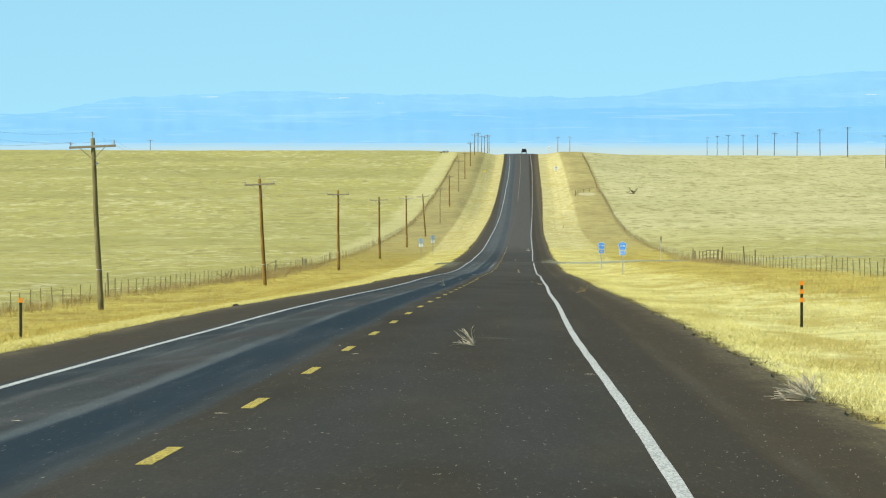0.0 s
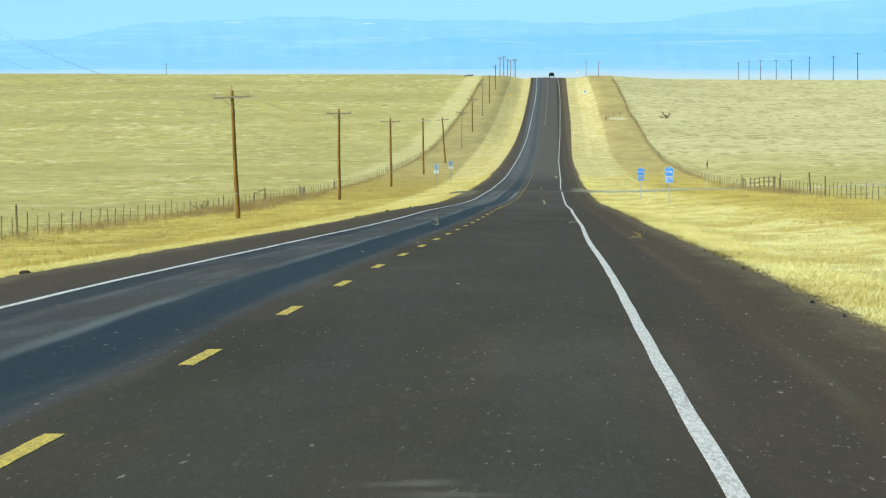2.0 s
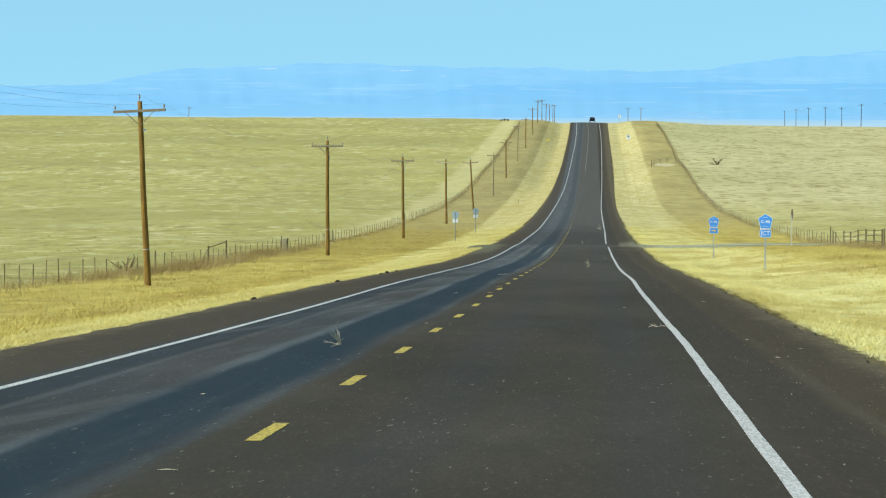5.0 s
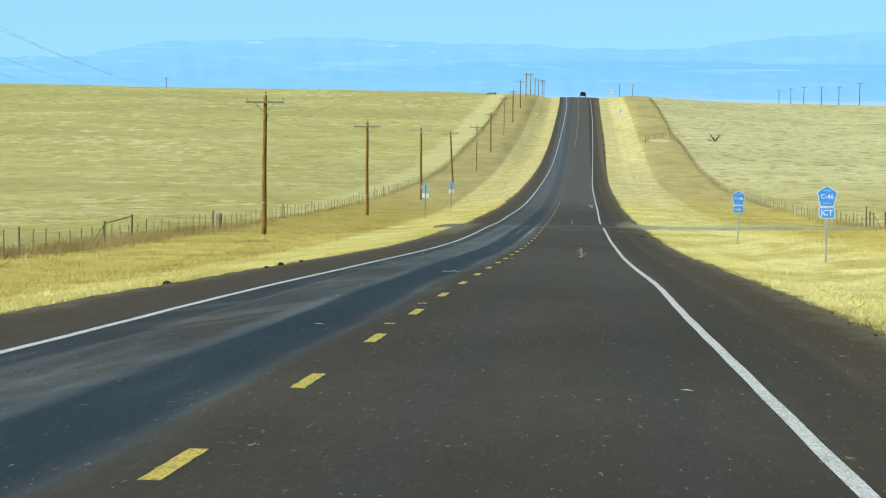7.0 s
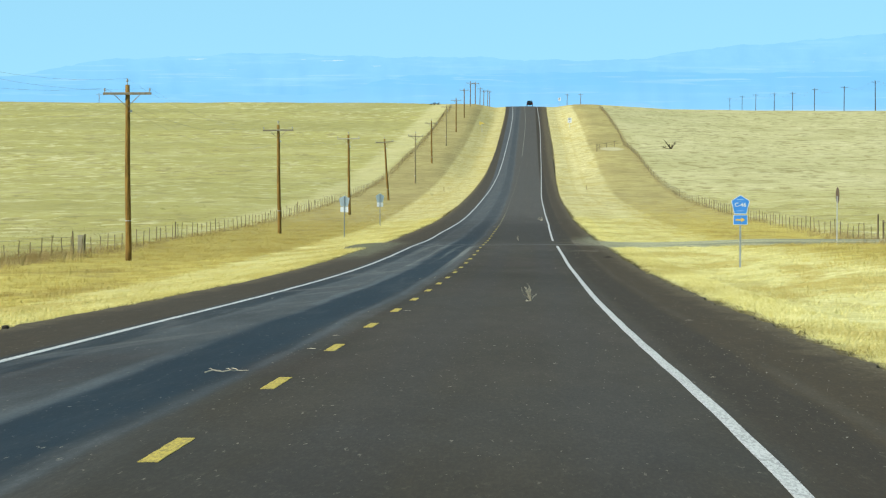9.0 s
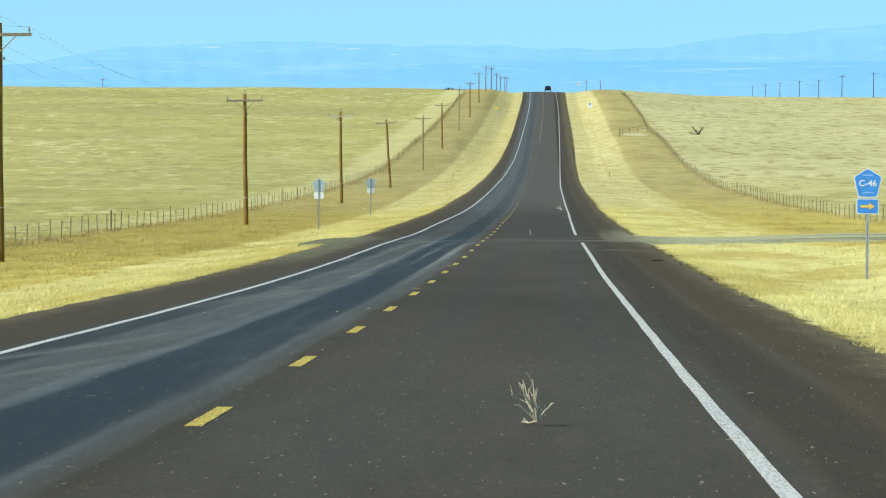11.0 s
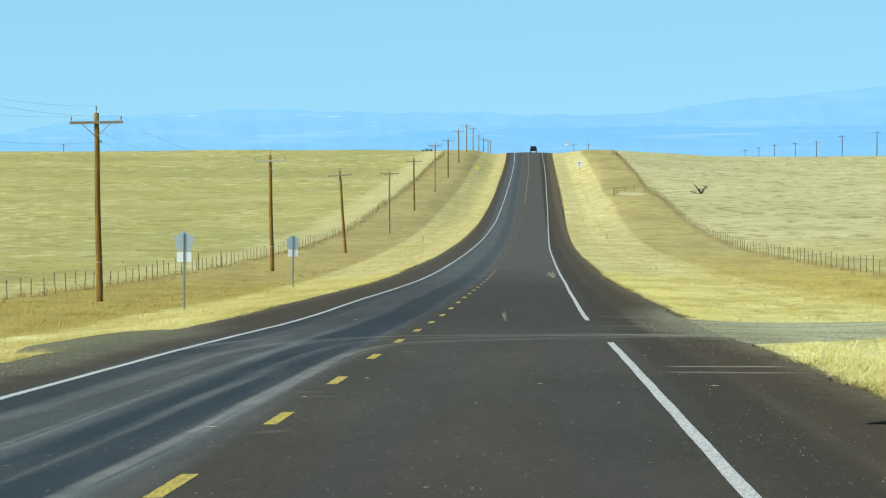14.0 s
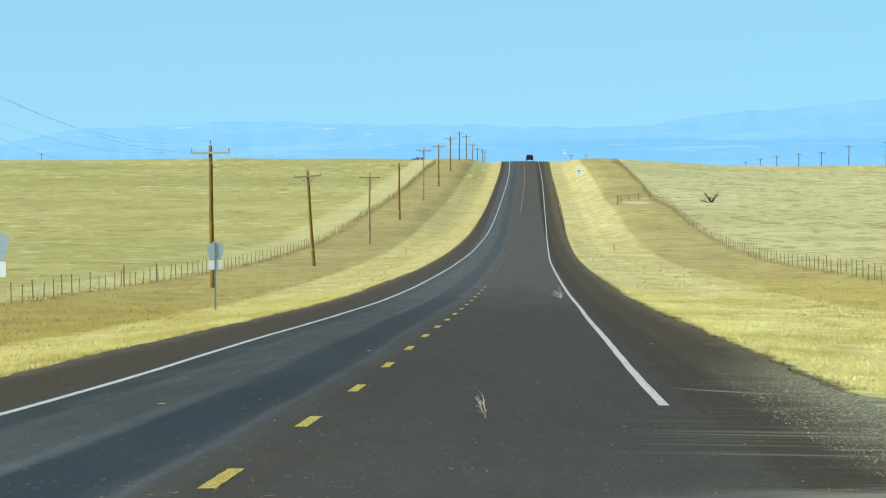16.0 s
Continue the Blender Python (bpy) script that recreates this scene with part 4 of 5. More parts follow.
# ---------------------------------------------------------------- power lines
def pole_parts(h, arm_half, r0, r1, double=False):
    ob = new("utility_pole")
    bm = bmesh.new()
    n = 9
    tube(bm, [(0.012 * math.sin(i), 0, -0.9 + (h + 0.9) * i / n) for i in range(n + 1)], [r0 + (r1 - r0) * i / n for i in range(n + 1)], 12)
    part("shaft", bm, M_POLE, ob, smooth=True)
    for zc in ([h - 0.42, h - 1.25] if double else [h - 0.42]):
        part("crossarm", box(bmesh.new(), -arm_half, arm_half, -r1 - 0.10, -r1 + 0.01, zc - 0.06, zc + 0.06, 0.012), M_ARM, ob, "weathered grey crossarm")
        for s in (-1, 1):
            part("brace", tube(bmesh.new(), [(s * 0.62, -r1 - 0.11, zc - 0.05), (s * 0.03, -r1 - 0.09, zc - 0.62)], 0.018, 4), M_ARM, ob)
            bm = bmesh.new()
            x = s * (arm_half - 0.08)
            tube(bm, [(x, -r1 - 0.05, zc + 0.05), (x, -r1 - 0.05, zc + 0.12), (x, -r1 - 0.05, zc + 0.14), (x, -r1 - 0.05, zc + 0.19), (x, -r1 - 0.05, zc + 0.21), (x, -r1 - 0.05, zc + 0.26)], [0.018, 0.018, 0.05, 0.045, 0.032, 0.035], 8)
            part("insulator", bm, M_PORCELAIN, ob, "glazed grey porcelain insulator")
    bm = bmesh.new()
    tube(bm, [(0, 0, h), (0, 0, h + 0.14), (0, 0, h + 0.16), (0, 0, h + 0.22), (0, 0, h + 0.24), (0, 0, h + 0.3)], [0.02, 0.02, 0.055, 0.05, 0.035, 0.04], 8)
    part("insulator", bm, M_PORCELAIN, ob, "glazed grey porcelain insulator")
    part("neutral_bracket", box(bmesh.new(), r1, r1 + 0.12, -0.05, 0.05, h - 1.32, h - 1.2, 0.01), M_GALV, ob)
    part("ground_band", tube(bmesh.new(), [(0, 0, 1.63), (0, 0, 1.66)], r0 * 0.93 + 0.010, 12), M_GALV, ob, "pale metal band")
    return tagged(ob, "weathered brown wooden utility pole with one crossarm", "utility pole", "roadside power line")


POLE_H, ARM = 8.15, 1.16
roadside = [(-18.26, 225.2, -2.7, 1.80), (-17.05, 346.2, -2.8, -0.98), (-16.93, 479.9, -0.4, -3.05), (-16.63, 606.2, -0.8, -5.03), (-16.27, 730.9, -0.9, -6.12), (-15.76, 844.7, -3.8, -6.97)]
roadside += [(-15.37, 964, 0.4, -6.6), (-15.11, 1072, -0.5, -4.6), (-14.91, 1200, 0.6, -1.3), (-14.72, 1315, 0.0, 0.6), (-14.63, 1440, -0.4, 3.8), (-14.87, 1577, 0.3, 6.8),
             (-15.3, 1735, 0, 8.0), (-15.3, 1873, 0.5, 7.3), (-15.3, 2009, 0, 7.4), (-15.3, 2174, 0, 8.6), (-15.3, 2264, 0, 8.8)]
roadside = [(-18.6, 96.0, -1.0, None)] + roadside
first = pole_parts(POLE_H, ARM, 0.155, 0.105)
anchors = []
for i, (x, y, lean, top) in enumerate(roadside):
    base = gz(x, y) - 0.05 if top is None else top - POLE_H + 0.22
    m = pose(x, y, base, 0, lean, 2.0 * math.sin(5.0 * i))
    ob = first if i == 0 else copy_thing(first, m)
    ob.matrix_world = m
    if y in (964, 1200):        # two weathered to a pale tan
        for shaft in ob.children:
            if shaft.name.startswith("shaft"):
                shaft.data = shaft.data.copy()
                shaft.data.materials[0] = M_POLE_PALE
    if 200 < y < 300:           # one has weathered to a grey olive
        for shaft in ob.children:
            if shaft.name.startswith("shaft"):
                shaft.data = shaft.data.copy()
                shaft.data.materials[0] = M_POLE_OLIVE
    if abs(y - 730.9) < 1:      # one pole carries a newer, paler arm
        for arm in ob.children:
            if arm.name.startswith(("crossarm", "brace")):
                arm.data = arm.data.copy()
                arm.data.materials[0] = M_ARM_PALE
    anchors.append([m @ Vector(p) for p in ((-ARM + 0.08, -0.155, POLE_H - 0.15), (0, 0, POLE_H + 0.3), (ARM - 0.08, -0.155, POLE_H - 0.15), (0.225, 0, POLE_H - 1.26))])


def wires(name, anchors, sag, r, label):
    ob = empty(name, *anchors[0][0])
    inv = ob.matrix_world.inverted()
    for w in range(len(anchors[0])):
        bm = bmesh.new()
        pts = []
        for a, b in zip(anchors, anchors[1:]):
            pts += [inv @ (a[w].lerp(b[w], s / 12) - Vector((0, 0, 4 * sag * (s / 12) * (1 - s / 12)))) for s in range(12)]
        tube(bm, pts + [inv @ anchors[-1][w]], r, 4)
        part("conductor", bm, M_WIRE, ob)
    return tagged(ob, label, "power wires")


wires("overhead_wires", anchors, 1.1, 0.0032, "thin dull wires sagging between the roadside poles")

tall = pole_parts(13.4, 1.3, 0.2, 0.13)
for wooden in tall.children:
    if wooden.name.startswith(("shaft", "crossarm", "brace")):
        wooden.data.materials[0] = M_POLE_GREY
tagged(tall, "tall grey-brown utility pole standing in the open field", "utility pole", "field power line")
anchors = []
for k in range(11):
    x, y = 120.5 + 0.6 * math.sin(2.1 * k), 1333 + 163 * k
    m = pose(x, y, gz(x, y) - 0.1, 0, 0.7 * math.sin(1.7 * k), 0) @ Matrix.Diagonal((1, 1, float(np.interp(k, (2, 3, 4, 5), (0.82, 0.86, 0.99, 1.13))), 1))
    ob = tall if k == 0 else copy_thing(tall, m)
    ob.matrix_world = m
    anchors.append([m @ Vector(p) for p in ((-1.42, -0.18, 13.15), (0, 0, 13.7), (1.42, -0.18, 13.15))])
wires("overhead_wires", anchors, 1.8, 0.007, "thin dull wires between the tall field poles")
for x, y, top in ((19.3, 2330, 8.6), (25.6, 2345, 8.8), (-162, 1997, 6.3)):
    copy_thing(first, pose(x, y, top - POLE_H - 0.3, 0, 0.3, 0))

# ---------------------------------------------------------------- fences
rng = random.Random(7)
bm = bmesh.new()
box(bm, -0.022, 0.022, -0.006, 0.006, -0.3, 1.08)
box(bm, -0.005, 0.005, 0.006, 0.036, -0.3, 1.08)
box(bm, -0.028, 0.028, -0.008, 0.008, 1.06, 1.09)
TPOST = data_of("line_post", bm, M_TPOST)
bm = tube(bmesh.new(), [(0, 0, -0.4), (0.01, 0, 0.5), (0, 0.01, 1.40), (0, 0, 1.46)], [0.055, 0.052, 0.048, 0.035], 8)
WPOST = data_of("wooden_post", bm, M_POST_WOOD)


def fence(x, y0, y1, skip, wooden, label):
    ob = empty("wire_fence", x, y0, gz(x, y0))
    inv = ob.matrix_world.inverted()
    tops, y, k = [], y0, 0
    while y < y1:
        xx = x + 0.10 * math.sin(y * 0.05) + rng.uniform(-0.05, 0.05) + (1.5 if x < 0 else 0.3) * ease(y, 780, 1100)
        if not (skip and skip[0] < y < skip[1]):
            post = part("line_post", TPOST, None, ob)
            s = rng.uniform(0.78, 1.02)
            post.matrix_basis = inv @ pose(xx, y, gz(xx, y) - 0.02, rng.uniform(-3, 3), rng.uniform(-3.5, 3.5), rng.uniform(0, 90)) @ Matrix.Diagonal((1, 1, s, 1))
            tops.append(Vector((xx, y, gz(xx, y))))
        elif tops and tops[-1] is not None:
            tops.append(None)
        y += 4.88 + rng.uniform(-0.25, 0.25)
        k += 1
    for yy, lean, s in wooden:
        post = part("wooden_post", WPOST, None, ob)
        post.matrix_basis = inv @ pose(x, yy, gz(x, yy), 0, lean, 20 * yy) @ Matrix.Diagonal((s, s, s, 1))
    for h in (0.30, 0.54, 0.78, 1.02):
        bm = bmesh.new()
        run = []
        for q in tops + [None]:
            if q is None:
                if len(run) > 1:
                    tube(bm, run, 0.0045, 3)
                run = []
            else:
                run.append(inv @ (q + Vector((0, 0, h))))
        part("barbed_wire", bm, M_WIRE, ob)
    return tagged(ob, label, "wire fence")


fence(-21.8, 120, 1560, None, [(399, 0, 0.85), (502, -2, 0.9), (571.5, 7, 0.85), (735, -2, 0.85), (758.5, 0, 0.8), (268, -3, 1.0)], "barbed wire fence on rusty steel posts along the field")
fence(21.8, 120, 1560, (442, 517), [(440, 0, 1.1), (518, 0, 1.1), (396, -4, 1.15), (378, 0, 1.0)], "barbed wire fence on rusty steel posts with an opening")


def h_brace(x, ya, yb, diag, label):
    """Two set posts joined by a top rail, with a leaning stay."""
    ob = empty("fence_brace", x, ya, gz(x, ya))
    for y in (0, yb - ya):
        part("post", tube(bmesh.new(), [(0, y, -0.4), (0, y, 1.25)], [0.06, 0.05], 8), M_POST_WOOD, ob)
    part("rail", tube(bmesh.new(), [(0, -0.1, 1.12), (0, yb - ya + 0.1, 1.16)], 0.032, 8), M_POST_WOOD, ob)
    if diag:
        part("stay", tube(bmesh.new(), [(0, -diag, 0.25), (0, 0, 1.1)], 0.03, 8), M_POST_WOOD, ob)
    return tagged(ob, label, "fence brace")


h_brace(-21.8, 434, 448, 6, "grey wooden fence brace with top rail and stay")
h_brace(21.8, 442, 450, 0, "grey wooden gate brace beside the side road")
h_brace(21.8, 510, 514, 10, "grey wooden gate brace beside the side road")
ob = empty("rail_fence", 21.8, 452, gz(21.8, 452))
inv = ob.matrix_world.inverted()
stations = [452 + 9.2 * k for k in range(6)]
for k, yy in enumerate(stations):
    b = gz(21.8, yy)
    part("post", tube(bmesh.new(), [inv @ Vector((21.8, yy, b - 0.4)), inv @ Vector((21.8 + 0.03 * math.sin(k), yy, b + 1.3 + 0.08 * math.sin(3 * k)))], [0.06, 0.05], 8), M_POST_WOOD, ob)
for ya, yb in zip(stations, stations[1:]):
    for h in (0.45, 0.85, 1.2):
        dip = 0.05 * math.sin(ya + 3 * h)
        part("rail", tube(bmesh.new(), [inv @ Vector((21.72, yy, gz(21.8, yy) + h + (dip if 0 < s < 1 else 0))) for s, yy in ((0, ya - 0.1), (0.5, (ya + yb) / 2), (1, yb + 0.1))], 0.035, 6), M_POST_WOOD, ob)
tagged(ob, "weathered wooden rail fence beside the side road", "rail fence")
ob = empty("corner_post", -21.9, 507, gz(-21.9, 507))
part("post", box(bmesh.new(), -0.15, 0.15, -0.13, 0.13, -0.3, 1.0, 0.03), plain("weathered_planks", (0.33, 0.29, 0.19), 0.9, 0.1), ob)
part("side_post", tube(bmesh.new(), [(0.21, 0, -0.3), (0.23, 0, 1.05)], 0.05, 8), M_POST_WOOD, ob, "dark wooden post")
tagged(ob, "squat weathered wooden anchor post in the fence", "fence post")

# ---------------------------------------------------------------- signs
def lettering(text, size, material, parent, x, y, z, name="lettering", wide=1.0):
    cu = bpy.data.curves.new("words", "FONT")
    cu.body, cu.size, cu.align_x, cu.align_y, cu.extrude, cu.offset = text, size, "CENTER", "CENTER", 0.0015, 0.004
    tmp = new("words", cu)
    me = bpy.data.meshes.new_from_object(tmp.evaluated_get(bpy.context.evaluated_depsgraph_get()))
    bpy.data.objects.remove(tmp)
    me.materials.clear()
    me.materials.append(material)
    ob = part(name, me, None, parent)
    ob.matrix_basis = pose(x, y, z, 90, 0, 0) @ Matrix.Diagonal((wide, 1, 1, 1))
    return ob


def u_post(ob, h, material=None):
    bm = bmesh.new()
    prism_pts = [(-0.034, 0.0), (-0.018, 0.0), (-0.012, 0.03), (0.012, 0.03), (0.018, 0.0), (0.034, 0.0), (0.034, -0.004), (0.014, -0.004), (0.009, 0.026), (-0.009, 0.026), (-0.014, -0.004), (-0.034, -0.004)]
    lo = [bm.verts.new((x, y + 0.012, -0.4)) for x, y in prism_pts]
    hi = [bm.verts.new((x, y + 0.012, h)) for x, y in prism_pts]
    bm.faces.new(lo)
    bm.faces.new(hi[::-1])
    for i in range(len(lo)):
        j = (i + 1) % len(lo)
        bm.faces.new((lo[i], lo[j], hi[j], hi[i]))
    return part("post", bm, material or M_GALV, ob, "steel channel post")


def rounded(w, h, r, n=4):
    pts = []
    for cx, cz, a0 in ((w / 2 - r, h / 2 - r, 0), (-w / 2 + r, h / 2 - r, 90), (-w / 2 + r, -h / 2 + r, 180), (w / 2 - r, -h / 2 + r, 270)):
        pts += [(cx + r * math.cos(radians(a0 + 90 * k / n)), cz + r * math.sin(radians(a0 + 90 * k / n))) for k in range(n + 1)]
    return pts


def moved(pts, z, s=1.0):
    return [(x * s, q * s + z) for x, q in pts]


PENTAGON = [(0.0, 0.345), (-0.03, 0.343), (-0.315, 0.165), (-0.335, 0.12), (-0.235, -0.32), (-0.215, -0.345), (0.215, -0.345), (0.235, -0.32), (0.335, 0.12), (0.315, 0.165), (0.03, 0.343)]


def route_sign(x, y, base, mid, turn, plate, back, label, size=1.0):
    """A pentagon route marker over a small plate; mid is the height of the pentagon's middle over the ground."""
    ob = empty("route_sign", x, y, base, turn)
    # signs turned away get the post steel with painted shade
    u_post(ob, mid + 0.30, M_GALV_SHADED if back is M_SIGNWHITE else M_GALV)
    panel = part("panel", prism(bmesh.new(), moved(PENTAGON, mid, size), 0.003, 0.007), M_ALU, ob, "bare aluminium back")
    part("border", prism(bmesh.new(), moved(PENTAGON, mid, size * 0.995), -0.001, 0.002), M_SIGNWHITE, panel, "white border")
    part("face", prism(bmesh.new(), moved(PENTAGON, mid, size * 0.92), -0.004, -0.0015), M_BLUE, panel, "blue face")
    lettering("C-46", 0.20, M_SIGNWHITE, panel, 0, -0.006, mid - 0.01, wide=1.05)
    part("small_text_bar", box(bmesh.new(), -0.12, 0.12, -0.007, -0.005, mid + 0.17, mid + 0.20), M_PALEBLUE, panel)
    part("small_text_bar", box(bmesh.new(), -0.13, 0.13, -0.007, -0.005, mid - 0.24, mid - 0.215), M_PALEBLUE, panel)
    z = mid - 0.345 * size - 0.205
    tab = part("plate", prism(bmesh.new(), moved(rounded(0.53, 0.37, 0.04), z), 0.003, 0.007), back, ob)
    part("border", prism(bmesh.new(), moved(rounded(0.525, 0.365, 0.04), z), -0.001, 0.002), M_SIGNWHITE, tab, "white border")
    part("face", prism(bmesh.new(), moved(rounded(0.485, 0.325, 0.03), z), -0.004, -0.0015), M_BLUE, tab, "blue face")
    if plate == "JCT":
        lettering("JCT", 0.26, M_SIGNWHITE, tab, 0, -0.006, z, wide=1.0)
    else:
        bm = prism(bmesh.new(), [(-0.17, z - 0.03), (0.03, z - 0.03), (0.03, z - 0.085), (0.175, z), (0.03, z + 0.085), (0.03, z + 0.03), (-0.17, z + 0.03)], -0.007, -0.005)
        part("arrow", bm, M_ARROW, tab, "amber arrow pointing to the side road")
    for zz in (mid + 0.12, mid - 0.2):
        part("bolt", tube(bmesh.new(), [(0, -0.009, zz), (0, -0.004, zz)], 0.012, 6), M_GALV, ob)
    return tagged(ob, label, "route sign", "county route signs")


route_sign(10.36, 356.2, gz(10.36, 356.2), float(road_z(356.2)) + 2.09 - gz(10.36, 356.2), -3, "JCT", M_ALU, "blue pentagon route sign with a JCT plate on a steel post")
route_sign(9.9, 427.5, gz(9.9, 427.5), float(road_z(427.5)) + 2.11 - gz(9.9, 427.5), 3, "arrow", M_ALU, "blue pentagon route sign with an arrow plate on a steel post")
route_sign(-10.37, 572.9, gz(-10.37, 572.9), float(road_z(572.9)) + 1.9 - gz(-10.37, 572.9), 180, "arrow", M_SIGNWHITE, "route sign seen from its bare metal back with a white plate", 1.07)
route_sign(-10.4, 648.0, gz(-10.4, 648), float(road_z(648)) + 1.82 - gz(-10.4, 648), 187, "JCT", M_SIGNWHITE, "farther route sign seen from its bare metal back", 1.07)

ob = empty("stop_sign", 17.1, 482, gz(17.1, 482), 99)
u_post(ob, float(road_z(482)) + 2.45 - gz(17.1, 482))
zc = float(road_z(482)) + 2.48 - gz(17.1, 482)
octagon = [(0.41 * math.cos(radians(22.5 + 45 * k)), zc + 0.41 * math.sin(radians(22.5 + 45 * k))) for k in range(8)]
part("panel", prism(bmesh.new(), octagon, -0.004, 0.006), M_RED, ob, "dark red panel seen edge-on")
tagged(ob, "faded dark red stop sign turned to the side road", "stop sign")


def plate_sign(x, y, zc, w, h, material, label, cat, pennant=False):
    b = gz(x, y)
    ob = empty("road_sign", x, y, b)
    u_post(ob, zc - b + h * 0.4)
    if pennant:
        out = [(-w / 2, zc - b + h / 2), (-w / 2, zc - b - h / 2), (w / 2, zc - b)]
    else:
        out = moved(rounded(w, h, 0.05), zc - b)
    panel = part("panel", prism(bmesh.new(), out, -0.003, 0.004), material, ob)
    if not pennant:
        for q, ww in ((0.30, 0.5), (0.12, 0.6), (-0.2, 0.4)):
            part("text_bar", box(bmesh.new(), -w * ww / 2, w * ww / 2, -0.006, -0.004, zc - b + q * h - 0.05 * h, zc - b + q * h + 0.05 * h), M_BLACKROCK, panel)
    return tagged(ob, label, cat)


plate_sign(12.0, 1370, -4.1, 0.95, 1.2, M_SIGNWHITE, "white rectangular regulatory sign on the cut bank", "road sign")
plate_sign(11.0, 1600, 2.15, 0.75, 0.95, M_SIGNWHITE, "small white sign standing at the crest", "road sign")
plate_sign(-9.1, 1350, -4.87, 1.2, 0.9, M_SIGNYELLOW, "yellow pennant sign beside the oncoming lane", "road sign", True)


def delineator(x, y, h, faces, label):
    b = gz(x, y)
    ob = empty("delineator", x, y, b)
    part("post", box(bmesh.new(), -0.032, 0.032, -0.012, 0.012, -0.3, h, 0.004), M_DKPOST, ob)
    for k in range(faces):
        z = h - 0.05 - 0.19 * k
        part("reflector", box(bmesh.new(), -0.046, 0.046, -0.022, -0.014, z - 0.05, z + 0.05, 0.004), M_ORANGE, ob, "orange reflector")
    return tagged(ob, label, "delineator post")


delineator(8.98, 103, -1.52 - gz(8.98, 103), 3, "dark roadside marker post with three orange reflectors")
delineator(-8.3, 100, -1.82 - gz(-8.3, 100), 1, "dark roadside marker post with one orange reflector")
for x, y in ((10.4, 912), (-9.9, 910)):
    stub = empty("stub_post", x, y, gz(x, y))
    part("post", tube(bmesh.new(), [(0, 0, -0.3), (0.01, 0, 0.3), (0, 0, 0.62)], [0.04, 0.038, 0.03], 7), M_POST_WOOD, stub)
    tagged(stub, "short weathered wooden stub post in mown grass", "post")

# ---------------------------------------------------------------- loose brush and stones
def tumbleweed(x, y, z, size, seed, label, n=10, material=M_TWIG, squash=1.0):
    """A broken-off ball of dry twigs: curved stems fanning from one root, each forking twice."""
    r = random.Random(seed)
    ob = empty("tumbleweed", x, y, z, r.uniform(-40, 40))
    root = Vector((size * 0.3, 0, size * 0.08))
    for k in range(n):
        bm = bmesh.new()
        a, e = r.uniform(1.5, 4.8), r.uniform(0.1, 1.25)
        d = Vector((math.cos(a) * math.cos(e), math.sin(a) * math.cos(e), math.sin(e)))
        pts, p = [root.copy()], root.copy()
        for s in range(5):
            d = (d + Vector((r.uniform(-0.2, 0.2), r.uniform(-0.2, 0.2), r.uniform(-0.22, 0.14)))).normalized()
            p = p + d * size * r.uniform(0.15, 0.24)
            p.z = max(p.z, 0.01)
            pts.append(p.copy())
        for q in pts:
            q.z *= squash
        tube(bm, pts, [0.008, 0.007, 0.006, 0.005, 0.004, 0.002], 4)
        for s in (1, 2, 3, 4):
            q = pts[s] + (d + Vector((r.uniform(-0.9, 0.9), r.uniform(-0.9, 0.9), r.uniform(-0.3, 0.9) * squash))) * size * 0.2
            q.z = max(q.z, 0.008)
            tube(bm, [pts[s], pts[s].lerp(q, 0.5) + Vector((0, 0, 0.012)), q], [0.005, 0.004, 0.002], 3)
        part("stem", bm, material, ob)
    return tagged(ob, label, "tumbleweed")


tumbleweed(5.8, 50.6, tarmac_z(5.8, 50.6), 0.46, 3, "bleached dry tumbleweed lying on the asphalt shoulder", 34, squash=0.65)
tumbleweed(1.84, 73.6, tarmac_z(1.84, 73.6), 0.36, 12, "bleached tumbleweed standing upright on the asphalt", 12)
tumbleweed(5.0, 177.0, tarmac_z(5.0, 177), 0.30, 17, "dry tumbleweed resting on the paved shoulder", 14, M_BRUSH)
tumbleweed(-1.0, 207.6, tarmac_z(-1.0, 207.6), 0.28, 19, "sparse dry tumbleweed in the oncoming lane", 8)
tumbleweed(2.2, 351.5, tarmac_z(2.2, 351.5), 0.31, 11, "bare tumbleweed standing in the driving lane")
tumbleweed(1.6, 511.5, tarmac_z(1.6, 511.5), 0.24, 11, "few bare stems of tumbleweed in the driving lane", 3)
tumbleweed(3.2, 640.5, tarmac_z(3.2, 640.5), 0.45, 14, "dry tumbleweed beside the white line past the side road")


def fallen_branch(x, y, length, turn, seed, label):
    """A bleached stick lying flat, with a few broken side twigs."""
    r = random.Random(seed)
    ob = empty("fallen_branch", x, y, tarmac_z(x, y), turn)
    pts = [Vector((length * (k / 5 - 0.5), 0.03 * math.sin(2.0 * k), 0.012 + 0.02 * abs(math.sin(1.7 * k)))) for k in range(6)]
    part("stem", tube(bmesh.new(), pts, [0.007, 0.007, 0.006, 0.005, 0.004, 0.002], 5), M_TWIG, ob)
    for k in (1, 2, 3, 4):
        q = pts[k] + Vector((-length * r.uniform(0.08, 0.16), r.uniform(-0.12, 0.12), r.uniform(0.0, 0.04)))
        part("twig", tube(bmesh.new(), [pts[k], pts[k].lerp(q, 0.5) + Vector((0, 0, 0.008)), q], [0.005, 0.004, 0.002], 4), M_TWIG, ob)
    return tagged(ob, label, "branch")


fallen_branch(-0.65, 306.0, 0.42, 15, 3, "bleached broken branch lying in the oncoming lane")
fallen_branch(3.55, 223.8, 0.36, 10, 5, "thin bleached branch lying across the white edge line")


